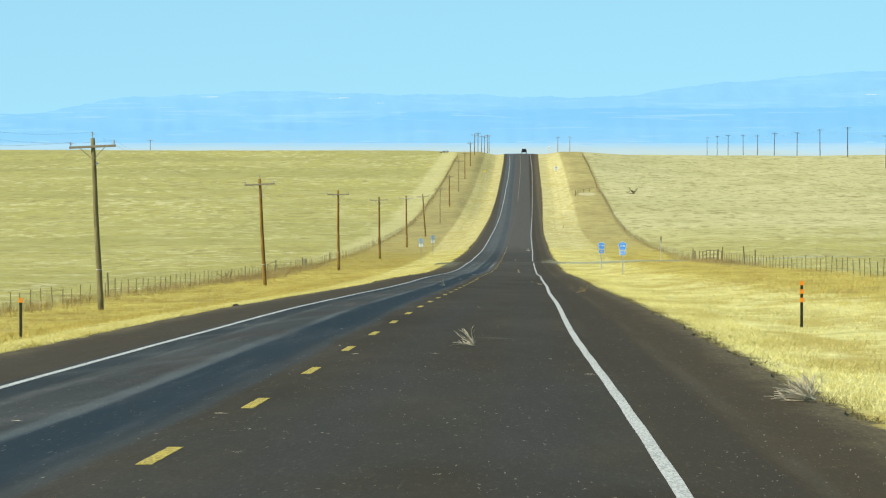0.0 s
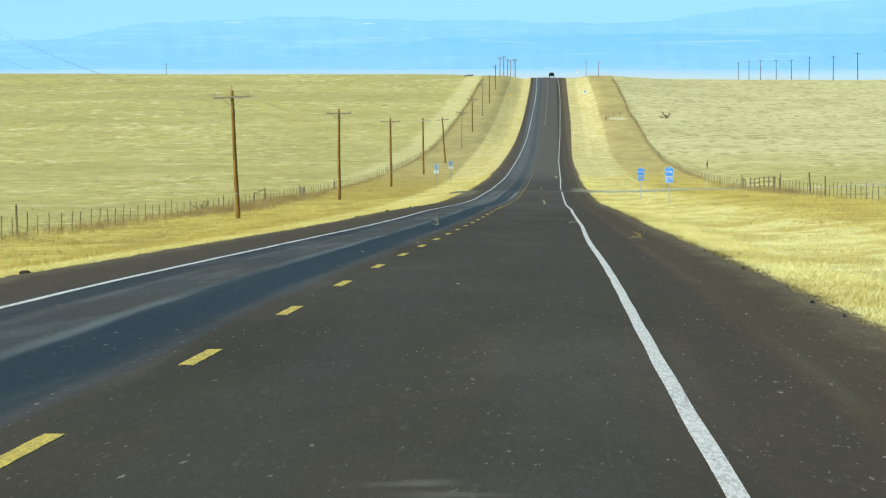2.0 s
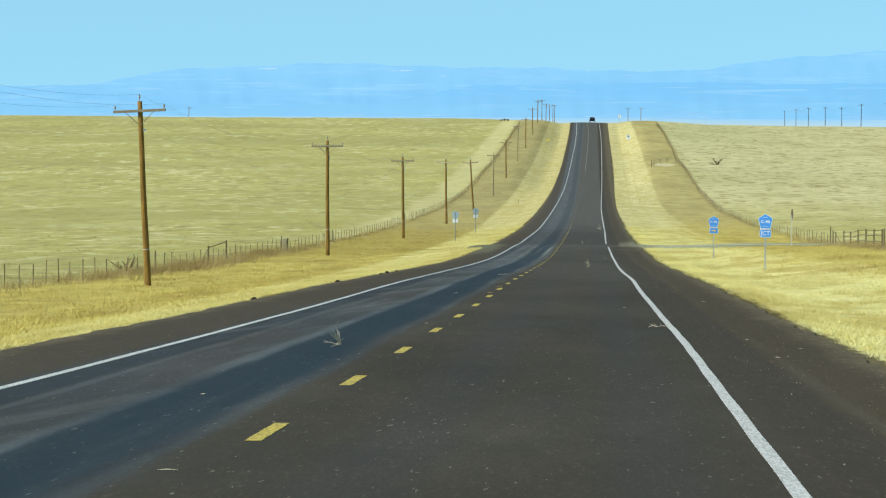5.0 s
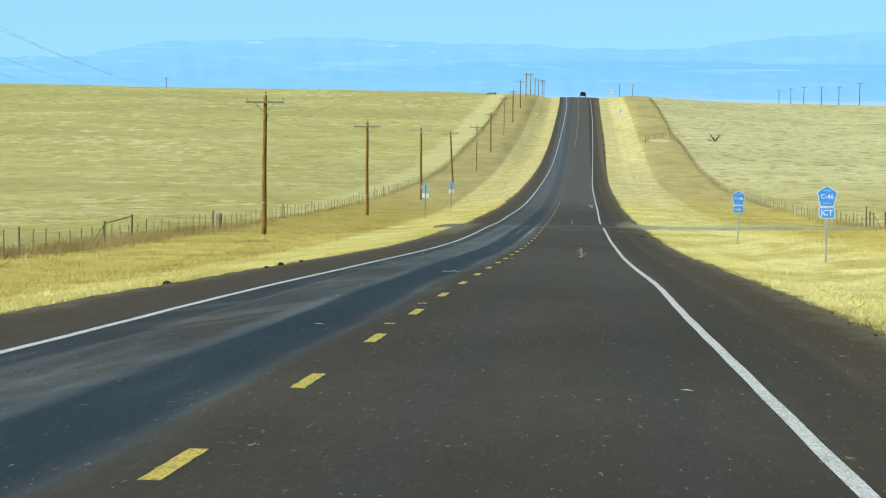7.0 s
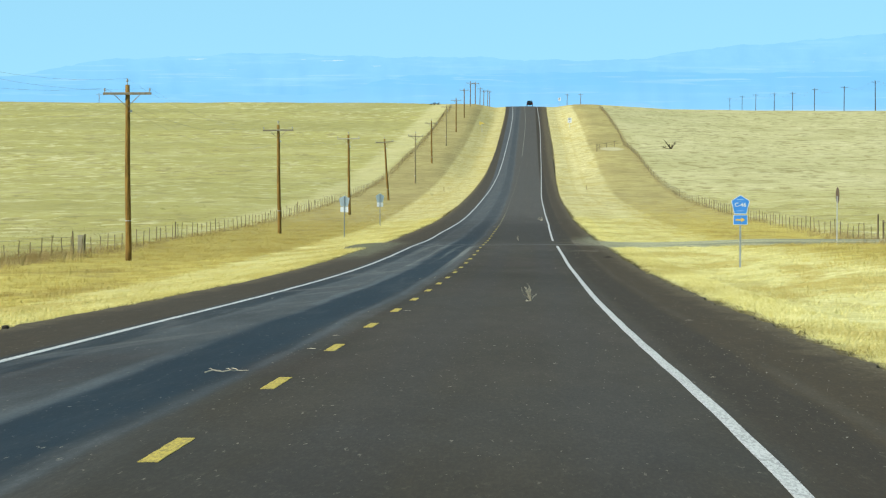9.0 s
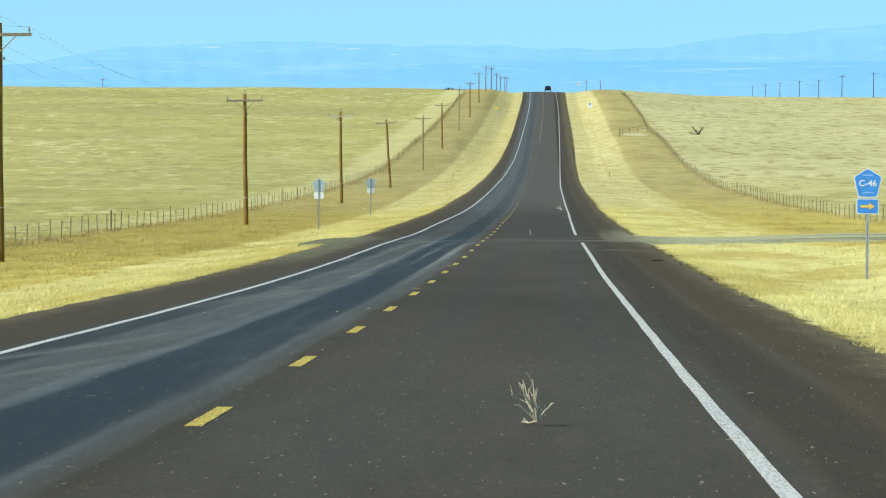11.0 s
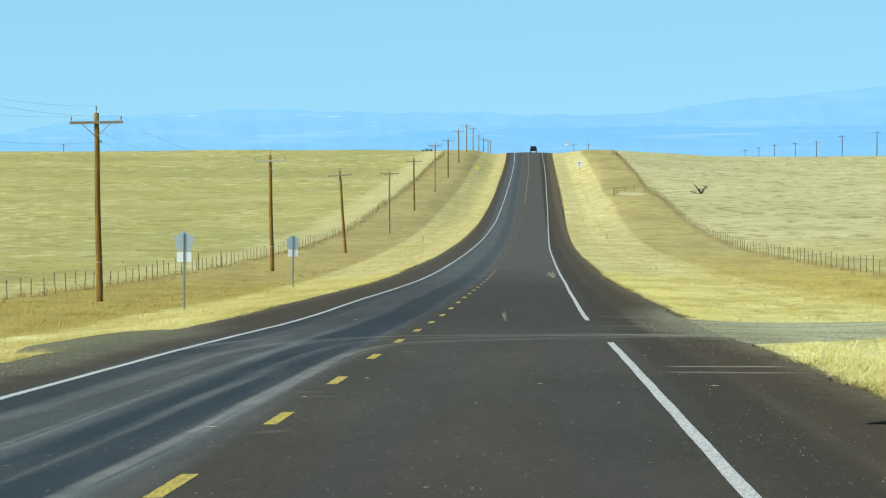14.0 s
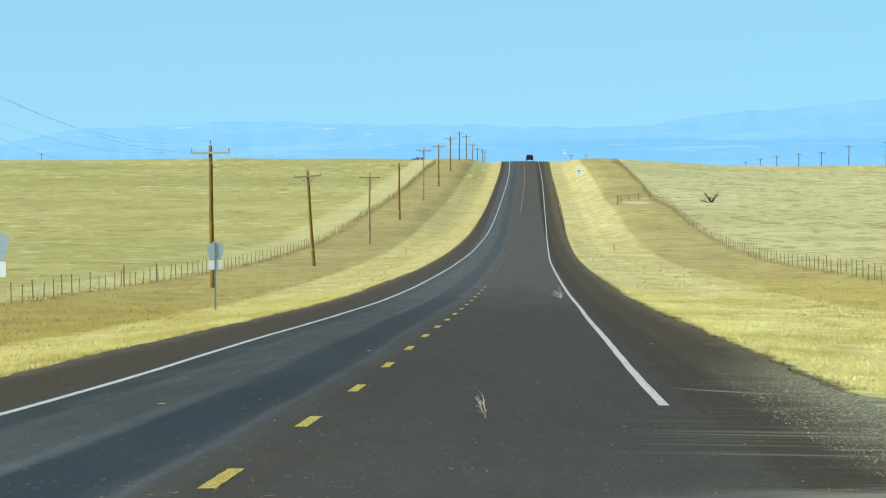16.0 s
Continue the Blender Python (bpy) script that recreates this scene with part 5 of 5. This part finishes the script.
def bare_shrub(x, y, size, seed, label, n=9, material=M_DEADWOOD):
    r = random.Random(seed)
    ob = empty("dead_shrub", x, y, gz(x, y) - 0.05)
    for k in range(n):
        a, e = r.uniform(0, 6.28), r.uniform(0.15, 1.2)
        d, p, bm, pts = Vector((math.cos(a) * math.cos(e), math.sin(a) * math.cos(e), math.sin(e))), Vector((0, 0, 0)), bmesh.new(), [Vector((0, 0, 0))]
        for s in range(5):
            d = (d + Vector((r.uniform(-0.3, 0.3), r.uniform(-0.3, 0.3), r.uniform(-0.15, 0.2)))).normalized()
            p = p + d * size * 0.25
            pts.append(p.copy())
        tube(bm, pts, [0.08 * size * q for q in (1, 0.8, 0.62, 0.45, 0.3, 0.12)], 5)
        for s in (2, 3, 4):
            q = pts[s] + Vector((r.uniform(-1, 1), r.uniform(-1, 1), r.uniform(0.1, 1))) * size * 0.35
            tube(bm, [pts[s], pts[s].lerp(q, 0.6), q], [0.03 * size, 0.02 * size, 0.006 * size], 4)
        part("branch", bm, material, ob)
    return tagged(ob, label, "shrub")


bare_shrub(31.0, 1186, 1.8, 12, "dark leafless shrub alone in the field", 5)
for x, y, size, seed in ((-25.2, 1632, 0.62, 4), (-26.3, 1633, 0.70, 6), (-27.4, 1634, 0.55, 8)):
    bare_shrub(x, y, size, seed, "low tangled dark brush on the bank at the crest", 26)
for x, y, s, seed in ((-23.4, 399, 1.0, 23),):
    bare_shrub(x, y, s, seed, "thin bare brush beside the fence", 5, M_BRUSH)


def clod(x, y, s, material, label):
    bm = bmesh.new()
    bmesh.ops.create_icosphere(bm, subdivisions=2, radius=s)
    for v in bm.verts:
        v.co *= 1 + 0.35 * noise.noise(v.co * (2.2 / s) + Vector((x, y, 0)))
        v.co.z *= 0.6
    ob = new("clod", data_of("clod", bm, material, True))
    ob.location = (x, y, (tarmac_z(x, y) if EDGE_L < x < EDGE_R else gz(x, y)) + s * 0.3)
    return tagged(ob, label, "clod")


clod(-5.62, 132, 0.10, M_BLACKROCK, "dark lump of earth at the pavement edge")
clod(-5.68, 256, 0.08, M_BLACKROCK, "dark lump of earth at the pavement edge")
clod(-5.62, 291, 0.09, M_BLACKROCK, "dark lump of earth at the pavement edge")
clod(-5.36, 314.6, 0.055, M_BLACKROCK, "dark lump of earth at the pavement edge")
clod(-5.36, 319.8, 0.085, M_BLACKROCK, "dark lump of earth at the pavement edge")
clod(-5.38, 328.6, 0.06, M_BLACKROCK, "dark lump of earth at the pavement edge")
ob = empty("tyre_scrap", 5.52, 450.1, tarmac_z(5.52, 450.1), 8)
part("tread", tube(bmesh.new(), [(-0.17, 0, 0.006), (-0.09, 0.02, 0.014), (0.02, 0.03, 0.02), (0.10, 0.01, 0.014), (0.17, -0.01, 0.006)], [0.006, 0.013, 0.017, 0.013, 0.005], 6), M_RUBBER, ob)
part("cord", tube(bmesh.new(), [(-0.02, -0.10, 0.005), (0.08, -0.12, 0.012), (0.2, -0.08, 0.005)], [0.004, 0.006, 0.003], 5), M_RUBBER, ob)
tagged(ob, "curled scrap of black tyre rubber on the shoulder", "tyre scrap")

# broken sticks and straw blown on the asphalt
gr = np.random.default_rng(5)
v, f = [], []
for k in range(70):
    y = gr.uniform(30, 640)
    x = gr.choice([gr.uniform(-3.3, 3.6), gr.normal(-0.3, 0.3), gr.normal(4.6, 0.6)])
    a, l, w = gr.normal(0, 0.25), gr.uniform(0.03, 0.16), gr.uniform(0.003, 0.006)
    z = tarmac_z(x, y) + 0.004
    dx, dy = math.cos(a) * l / 2, math.sin(a) * l / 2
    i = len(v)
    v += [(x - dx, y - dy - w, z), (x + dx, y + dy - w, z), (x + dx, y + dy + w, z), (x - dx, y - dy + w, z), (x, y, z + 0.006)]
    f += [(i, i + 1, i + 4), (i + 1, i + 2, i + 4), (i + 2, i + 3, i + 4), (i + 3, i, i + 4)]
tagged(new("blown_straw", mesh_of("blown_straw", v, f, M_TWIG)), "pale bits of straw and twig scattered on the asphalt", "straw", kind="stuff")


def scatter_stones(name, x, y, size, onroad, label):
    n = len(x)
    z = np.array([tarmac_z(a, b) if o else gz(a, b) + 0.03 for a, b, o in zip(x, y, onroad)])
    c = np.stack([x, y, z], 1)
    tet = np.array([(-1, -0.6, 0), (1, -0.7, 0), (0.1, 1, 0), (0.0, 0.0, 1.1)])
    ang = gr.uniform(0, 6.28, n)
    rot = np.stack([np.stack([np.cos(ang), -np.sin(ang)], 1), np.stack([np.sin(ang), np.cos(ang)], 1)], 1)
    P = np.repeat(tet[None], n, 0) * size[:, None, None]
    P[:, :, :2] = np.einsum("nij,nkj->nki", rot, P[:, :, :2])
    P += c[:, None]
    i = np.arange(n)[:, None] * 4
    F = np.concatenate([i + [0, 1, 3], i + [1, 2, 3], i + [2, 0, 3]])
    return tagged(new(name, mesh_of(name, P.reshape(-1, 3).tolist(), F.tolist(), M_PEBBLE)), label, "gravel", kind="stuff")


n = 5200
x = np.concatenate([gr.normal(6.1, 0.45, n // 2), gr.normal(4.9, 0.7, n // 2)])
y = gr.uniform(28, 640, n)
m = (x > 3.95)
scatter_stones("loose_stones", x[m], y[m], gr.uniform(0.003, 0.009, n)[m], x[m] < 5.9, "loose crushed stone along the paved shoulder")
n = 5200
x = np.abs(gr.normal(0, 2.4, n)) + 4.6
y = 508 + gr.normal(0, 11, n)
x = np.where(gr.random(n) < 0.3, -x - 0.4, x)
scatter_stones("loose_stones", x, y, gr.uniform(0.004, 0.012, n), (x < 5.9) & (x > -5.5), "gravel spread over the mouth of the side road")

# ---------------------------------------------------------------- car far ahead at the crest
ob = empty("car", 2.3, 1645, tarmac_z(2.3, 1645))
bm = box(bmesh.new(), -0.95, 0.95, -2.3, 2.3, 0.42, 1.05, 0.12)
body = part("body", bm, M_BLACK, ob, smooth=False)
bm = bmesh.new()
lo = [bm.verts.new(p) for p in ((-0.9, -2.2, 1.0), (0.9, -2.2, 1.0), (0.9, 1.1, 1.0), (-0.9, 1.1, 1.0))]
hi = [bm.verts.new(p) for p in ((-0.72, -1.95, 1.74), (0.72, -1.95, 1.74), (0.72, 0.3, 1.74), (-0.72, 0.3, 1.74))]
bm.faces.new(hi)
for i in range(4):
    bm.faces.new((lo[i], lo[(i + 1) % 4], hi[(i + 1) % 4], hi[i]))
part("cabin", bm, M_BLACK, ob)
part("rear_window", prism(bmesh.new(), [(-0.66, 1.12), (0.66, 1.12), (0.6, 1.6), (-0.6, 1.6)], -2.24, -2.16), M_GLASS, ob, "dark rear window")
part("bumper", box(bmesh.new(), -0.9, 0.9, -2.38, -2.28, 0.42, 0.62, 0.03), M_RUBBER, ob)
for s in (-1, 1):
    part("tail_light", box(bmesh.new(), s * 0.8 - 0.09, s * 0.8 + 0.09, -2.33, -2.28, 0.75, 1.0, 0.02), M_TAIL, ob, "red tail light")
    for yy in (-1.4, 1.4):
        part("wheel", tube(bmesh.new(), [(s * 0.72, yy, 0.36), (s * 0.93, yy, 0.36)], 0.36, 16), M_RUBBER, ob)
tagged(ob, "black sport utility car driving over the crest", "car")

# ---------------------------------------------------------------- grass
def grass(name, x, y, h, blades, spread, width, material, label, lean=0.5):
    """Tufts of thin blades: one triangle a blade, fanned out and bent by the wind."""
    n = len(x)
    N = n * blades
    bx = np.repeat(x, blades) + gr.normal(0, spread, N)
    by = np.repeat(y, blades) + gr.normal(0, spread, N)
    hh = np.repeat(h, blades) * gr.uniform(0.45, 1.1, N)
    bz = np.repeat(land_z(x, y), blades) - 0.015
    a = gr.uniform(0, 6.283, N)
    wx, wy = np.cos(a) * width / 2, np.sin(a) * width / 2
    tx = bx + gr.normal(0.12, lean, N) * hh
    ty = by + gr.normal(0.0, lean, N) * hh
    V = np.stack([np.stack([bx - wx, by - wy, bz], 1), np.stack([bx + wx, by + wy, bz], 1), np.stack([tx, ty, bz + hh], 1)], 1).reshape(-1, 3)
    me = bpy.data.meshes.new(name)
    me.vertices.add(3 * N)
    me.vertices.foreach_set("co", V.ravel().astype(np.float32))
    me.loops.add(3 * N)
    me.loops.foreach_set("vertex_index", np.arange(3 * N, dtype=np.int32))
    me.polygons.add(N)
    me.polygons.foreach_set("loop_start", np.arange(0, 3 * N, 3, dtype=np.int32))
    me.update(calc_edges=True)
    me.materials.append(material)
    return tagged(new(name, me), label, "dry grass", kind="stuff")


def clear_of_side_road(x, y):
    ax = np.abs(x)
    dy = y - 511 - 0.02 * (ax - 6)
    w = 3.6 + np.where(dy > 0, 14, 25) * np.exp(-(ax - 5.75) / 3.2)
    dl = y - 499
    wl = 4.6 + np.where(dl > 0, 22, 11.5) * np.exp(-(ax - 5.35) / 2.6)
    return np.where(x > 0, np.abs(dy) > w, (np.abs(dl) > wl) | (ax > 7.0))


def mown_edge(sgn, y):
    """How far out from the centre line the verge is mown."""
    soft = lambda q, lo, hi: np.clip((q - lo) / (hi - lo), 0, 1) ** 2 * (3 - 2 * np.clip((q - lo) / (hi - lo), 0, 1))
    return 13.0 + 0 * y if sgn > 0 else 7.7 + 3.3 * soft(y, 180, 420) + 1.4 * soft(y, 600, 900)


def strip(sgn, a, b, y0, y1, per_m2, ragged, thin=None):
    n = int((b - a) * (y1 - y0) * per_m2)
    ax, y = gr.uniform(a, b, n), gr.uniform(y0, y1, n)
    edge = a + ragged * (0.5 + 0.5 * (np.sin(y * 0.55) + np.sin(y * 1.7 + 1) * 0.8 + np.sin(y * 4.3) * 0.6 + np.sin(y * 0.13 + sgn)) / 2)
    clump = np.sin(ax * 2.1 + 1.7 * np.sin(y * 0.9)) * np.sin(y * 1.3 + ax) > gr.uniform(-1.4, 0.9, n)
    keep = (ax > edge) & (gr.random(n) < np.clip((ax - edge) / 0.2 + 0.25, 0, 1)) & clump & clear_of_side_road(sgn * ax, y)
    if thin is not None:        # sparser and sparser towards the far side
        keep &= gr.random(n) < thin(ax, y)
    return sgn * ax[keep], y[keep]


for sgn in (-1, 1):
    a = 6.1 if sgn > 0 else 5.52
    x, y = strip(sgn, a, a + 1.6, 26, 680, 42, 0.35)
    grass("verge_grass", x, y, gr.uniform(0.05, 0.15, len(x)), 9, 0.06, 0.008, M_STRAW, "bleached straw grass fringing the pavement", 0.9)
    x, y = strip(sgn, a + 1.3, 12.8, 30, 680, 9, 0.6, lambda ax, y: np.clip(mown_edge(sgn, y) - ax + 0.5, 0, 1))
    grass("verge_grass", x, y, gr.uniform(0.04, 0.13, len(x)), 8, 0.08, 0.012, M_STRAW, "mown bleached straw grass beside the road")
    x, y = strip(sgn, 7.4 if sgn < 0 else 11.2, 23.0, 60, 880, 4.6, 0.6 if sgn < 0 else 1.5, lambda ax, y: np.clip((860 - y) / 340, 0, 1) * np.clip(ax - mown_edge(sgn, y) + (0.5 if sgn < 0 else 2.0), 0, 1))
    grass("ditch_grass", x, y, gr.uniform(0.07, 0.24, len(x)), 11, 0.14, 0.011, M_GOLD, "taller golden grass between the verge and the fence")
    x, y = strip(sgn, 22.5, 130.0, 150, 900, 0.85, 0.5, lambda ax, y: np.exp(-(ax - 22.5) / 32) * np.clip((960 - y) / 350, 0, 1))
    grass("field_grass", x, y, gr.uniform(0.05, 0.15, len(x)), 9, 0.16, 0.03, M_FIELD, "short grazed grass of the open field")
    x, y = strip(sgn, a, 13.0, 680, 1500, 0.4, 0.9)
    grass("verge_grass", x, y, gr.uniform(0.12, 0.3, len(x)), 6, 0.12, 0.03, M_STRAW_FAR, "distant mown grass beside the road")
# a dark ragged fringe of weeds rooted in the dirt right at the pavement's edge
M_FRINGE = straw("olive_edge_weed", (0.075, 0.062, 0.026), (0.15, 0.122, 0.050), (0.30, 0.245, 0.105))
for sgn, edge in ((1, 6.12), (-1, 5.55)):
    y = gr.uniform(26, 760, 5200)
    tuft = np.sin(y * 0.37 + sgn) + np.sin(y * 1.13) + np.sin(y * 0.071 + 2) > gr.uniform(-2.2, 1.6, len(y))
    y = y[tuft]
    x = sgn * (edge + np.abs(gr.normal(0, 0.16, len(y))))
    m = clear_of_side_road(x, y)
    x, y = x[m], y[m]
    grass("edge_weeds", x, y, gr.uniform(0.03, 0.10, len(y)), 8, 0.07, 0.012, M_FRINGE, "dark olive weeds fringing the asphalt edge", 0.8)
# brown weeds caught along the fence line
n = 1500
y = np.concatenate([gr.uniform(150, 420, n // 3), gr.normal(410, 28, n // 3), gr.normal(470, 30, n // 3)])
x = -21.8 + gr.normal(0.3, 0.8, len(y))
M_WEED = straw("brown_weed", (0.24, 0.17, 0.065), (0.38, 0.29, 0.12), (0.50, 0.41, 0.20))
grass("fence_weeds", x, y, gr.uniform(0.35, 0.85, len(y)), 12, 0.16, 0.016, M_WEED, "tangled brown weeds caught along the fence", 0.4)
y = gr.normal(470, 45, 900)
grass("fence_weeds", 21.8 + gr.normal(-0.2, 0.9, 900), y, gr.uniform(0.3, 0.7, 900), 12, 0.16, 0.016, M_WEED, "tangled brown weeds caught along the fence", 0.4)

# the same weeds, sparser, follow both fences up the far slope
for sgn in (-1, 1):
    y = gr.uniform(520 if sgn < 0 else 640, 1560, 1500 if sgn < 0 else 1000)
    x = sgn * 21.8 + (1.5 if sgn < 0 else 0.3) * np.clip((y - 780) / 320, 0, 1) + gr.normal(0, 0.35, len(y))
    grass("fence_weeds", x, y, gr.uniform(0.12, 0.45, len(y)), 6, 0.22, 0.025, M_WEED, "brown weeds along the fence on the far slope", 0.5)

# a field entrance on the far slope: a short fence steps in to a pale bare pad
ob = empty("field_gate", 15.4, 1150, gz(15.4, 1150))
inv = ob.matrix_world.inverted()
run = [(15.4, 1150), (16.2, 1166), (17.8, 1181), (19.6, 1194), (21.7, 1206)]
for k, (xx, yy) in enumerate(run):
    part("post", tube(bmesh.new(), [inv @ Vector((xx, yy, gz(xx, yy) - 0.3)), inv @ Vector((xx + 0.04 * math.sin(3 * k), yy, gz(xx, yy) + (1.5 if k == 0 else 1.15)))], 0.075 if k == 0 else 0.05, 8), M_POST_WOOD, ob)
for h in (0.6, 1.05):
    part("rail", tube(bmesh.new(), [inv @ Vector((xx, yy, gz(xx, yy) + h + 0.05 * math.sin(xx))) for xx, yy in run], 0.03, 6), M_POST_WOOD, ob)
tagged(ob, "weathered wooden field gate on the far slope", "gate")
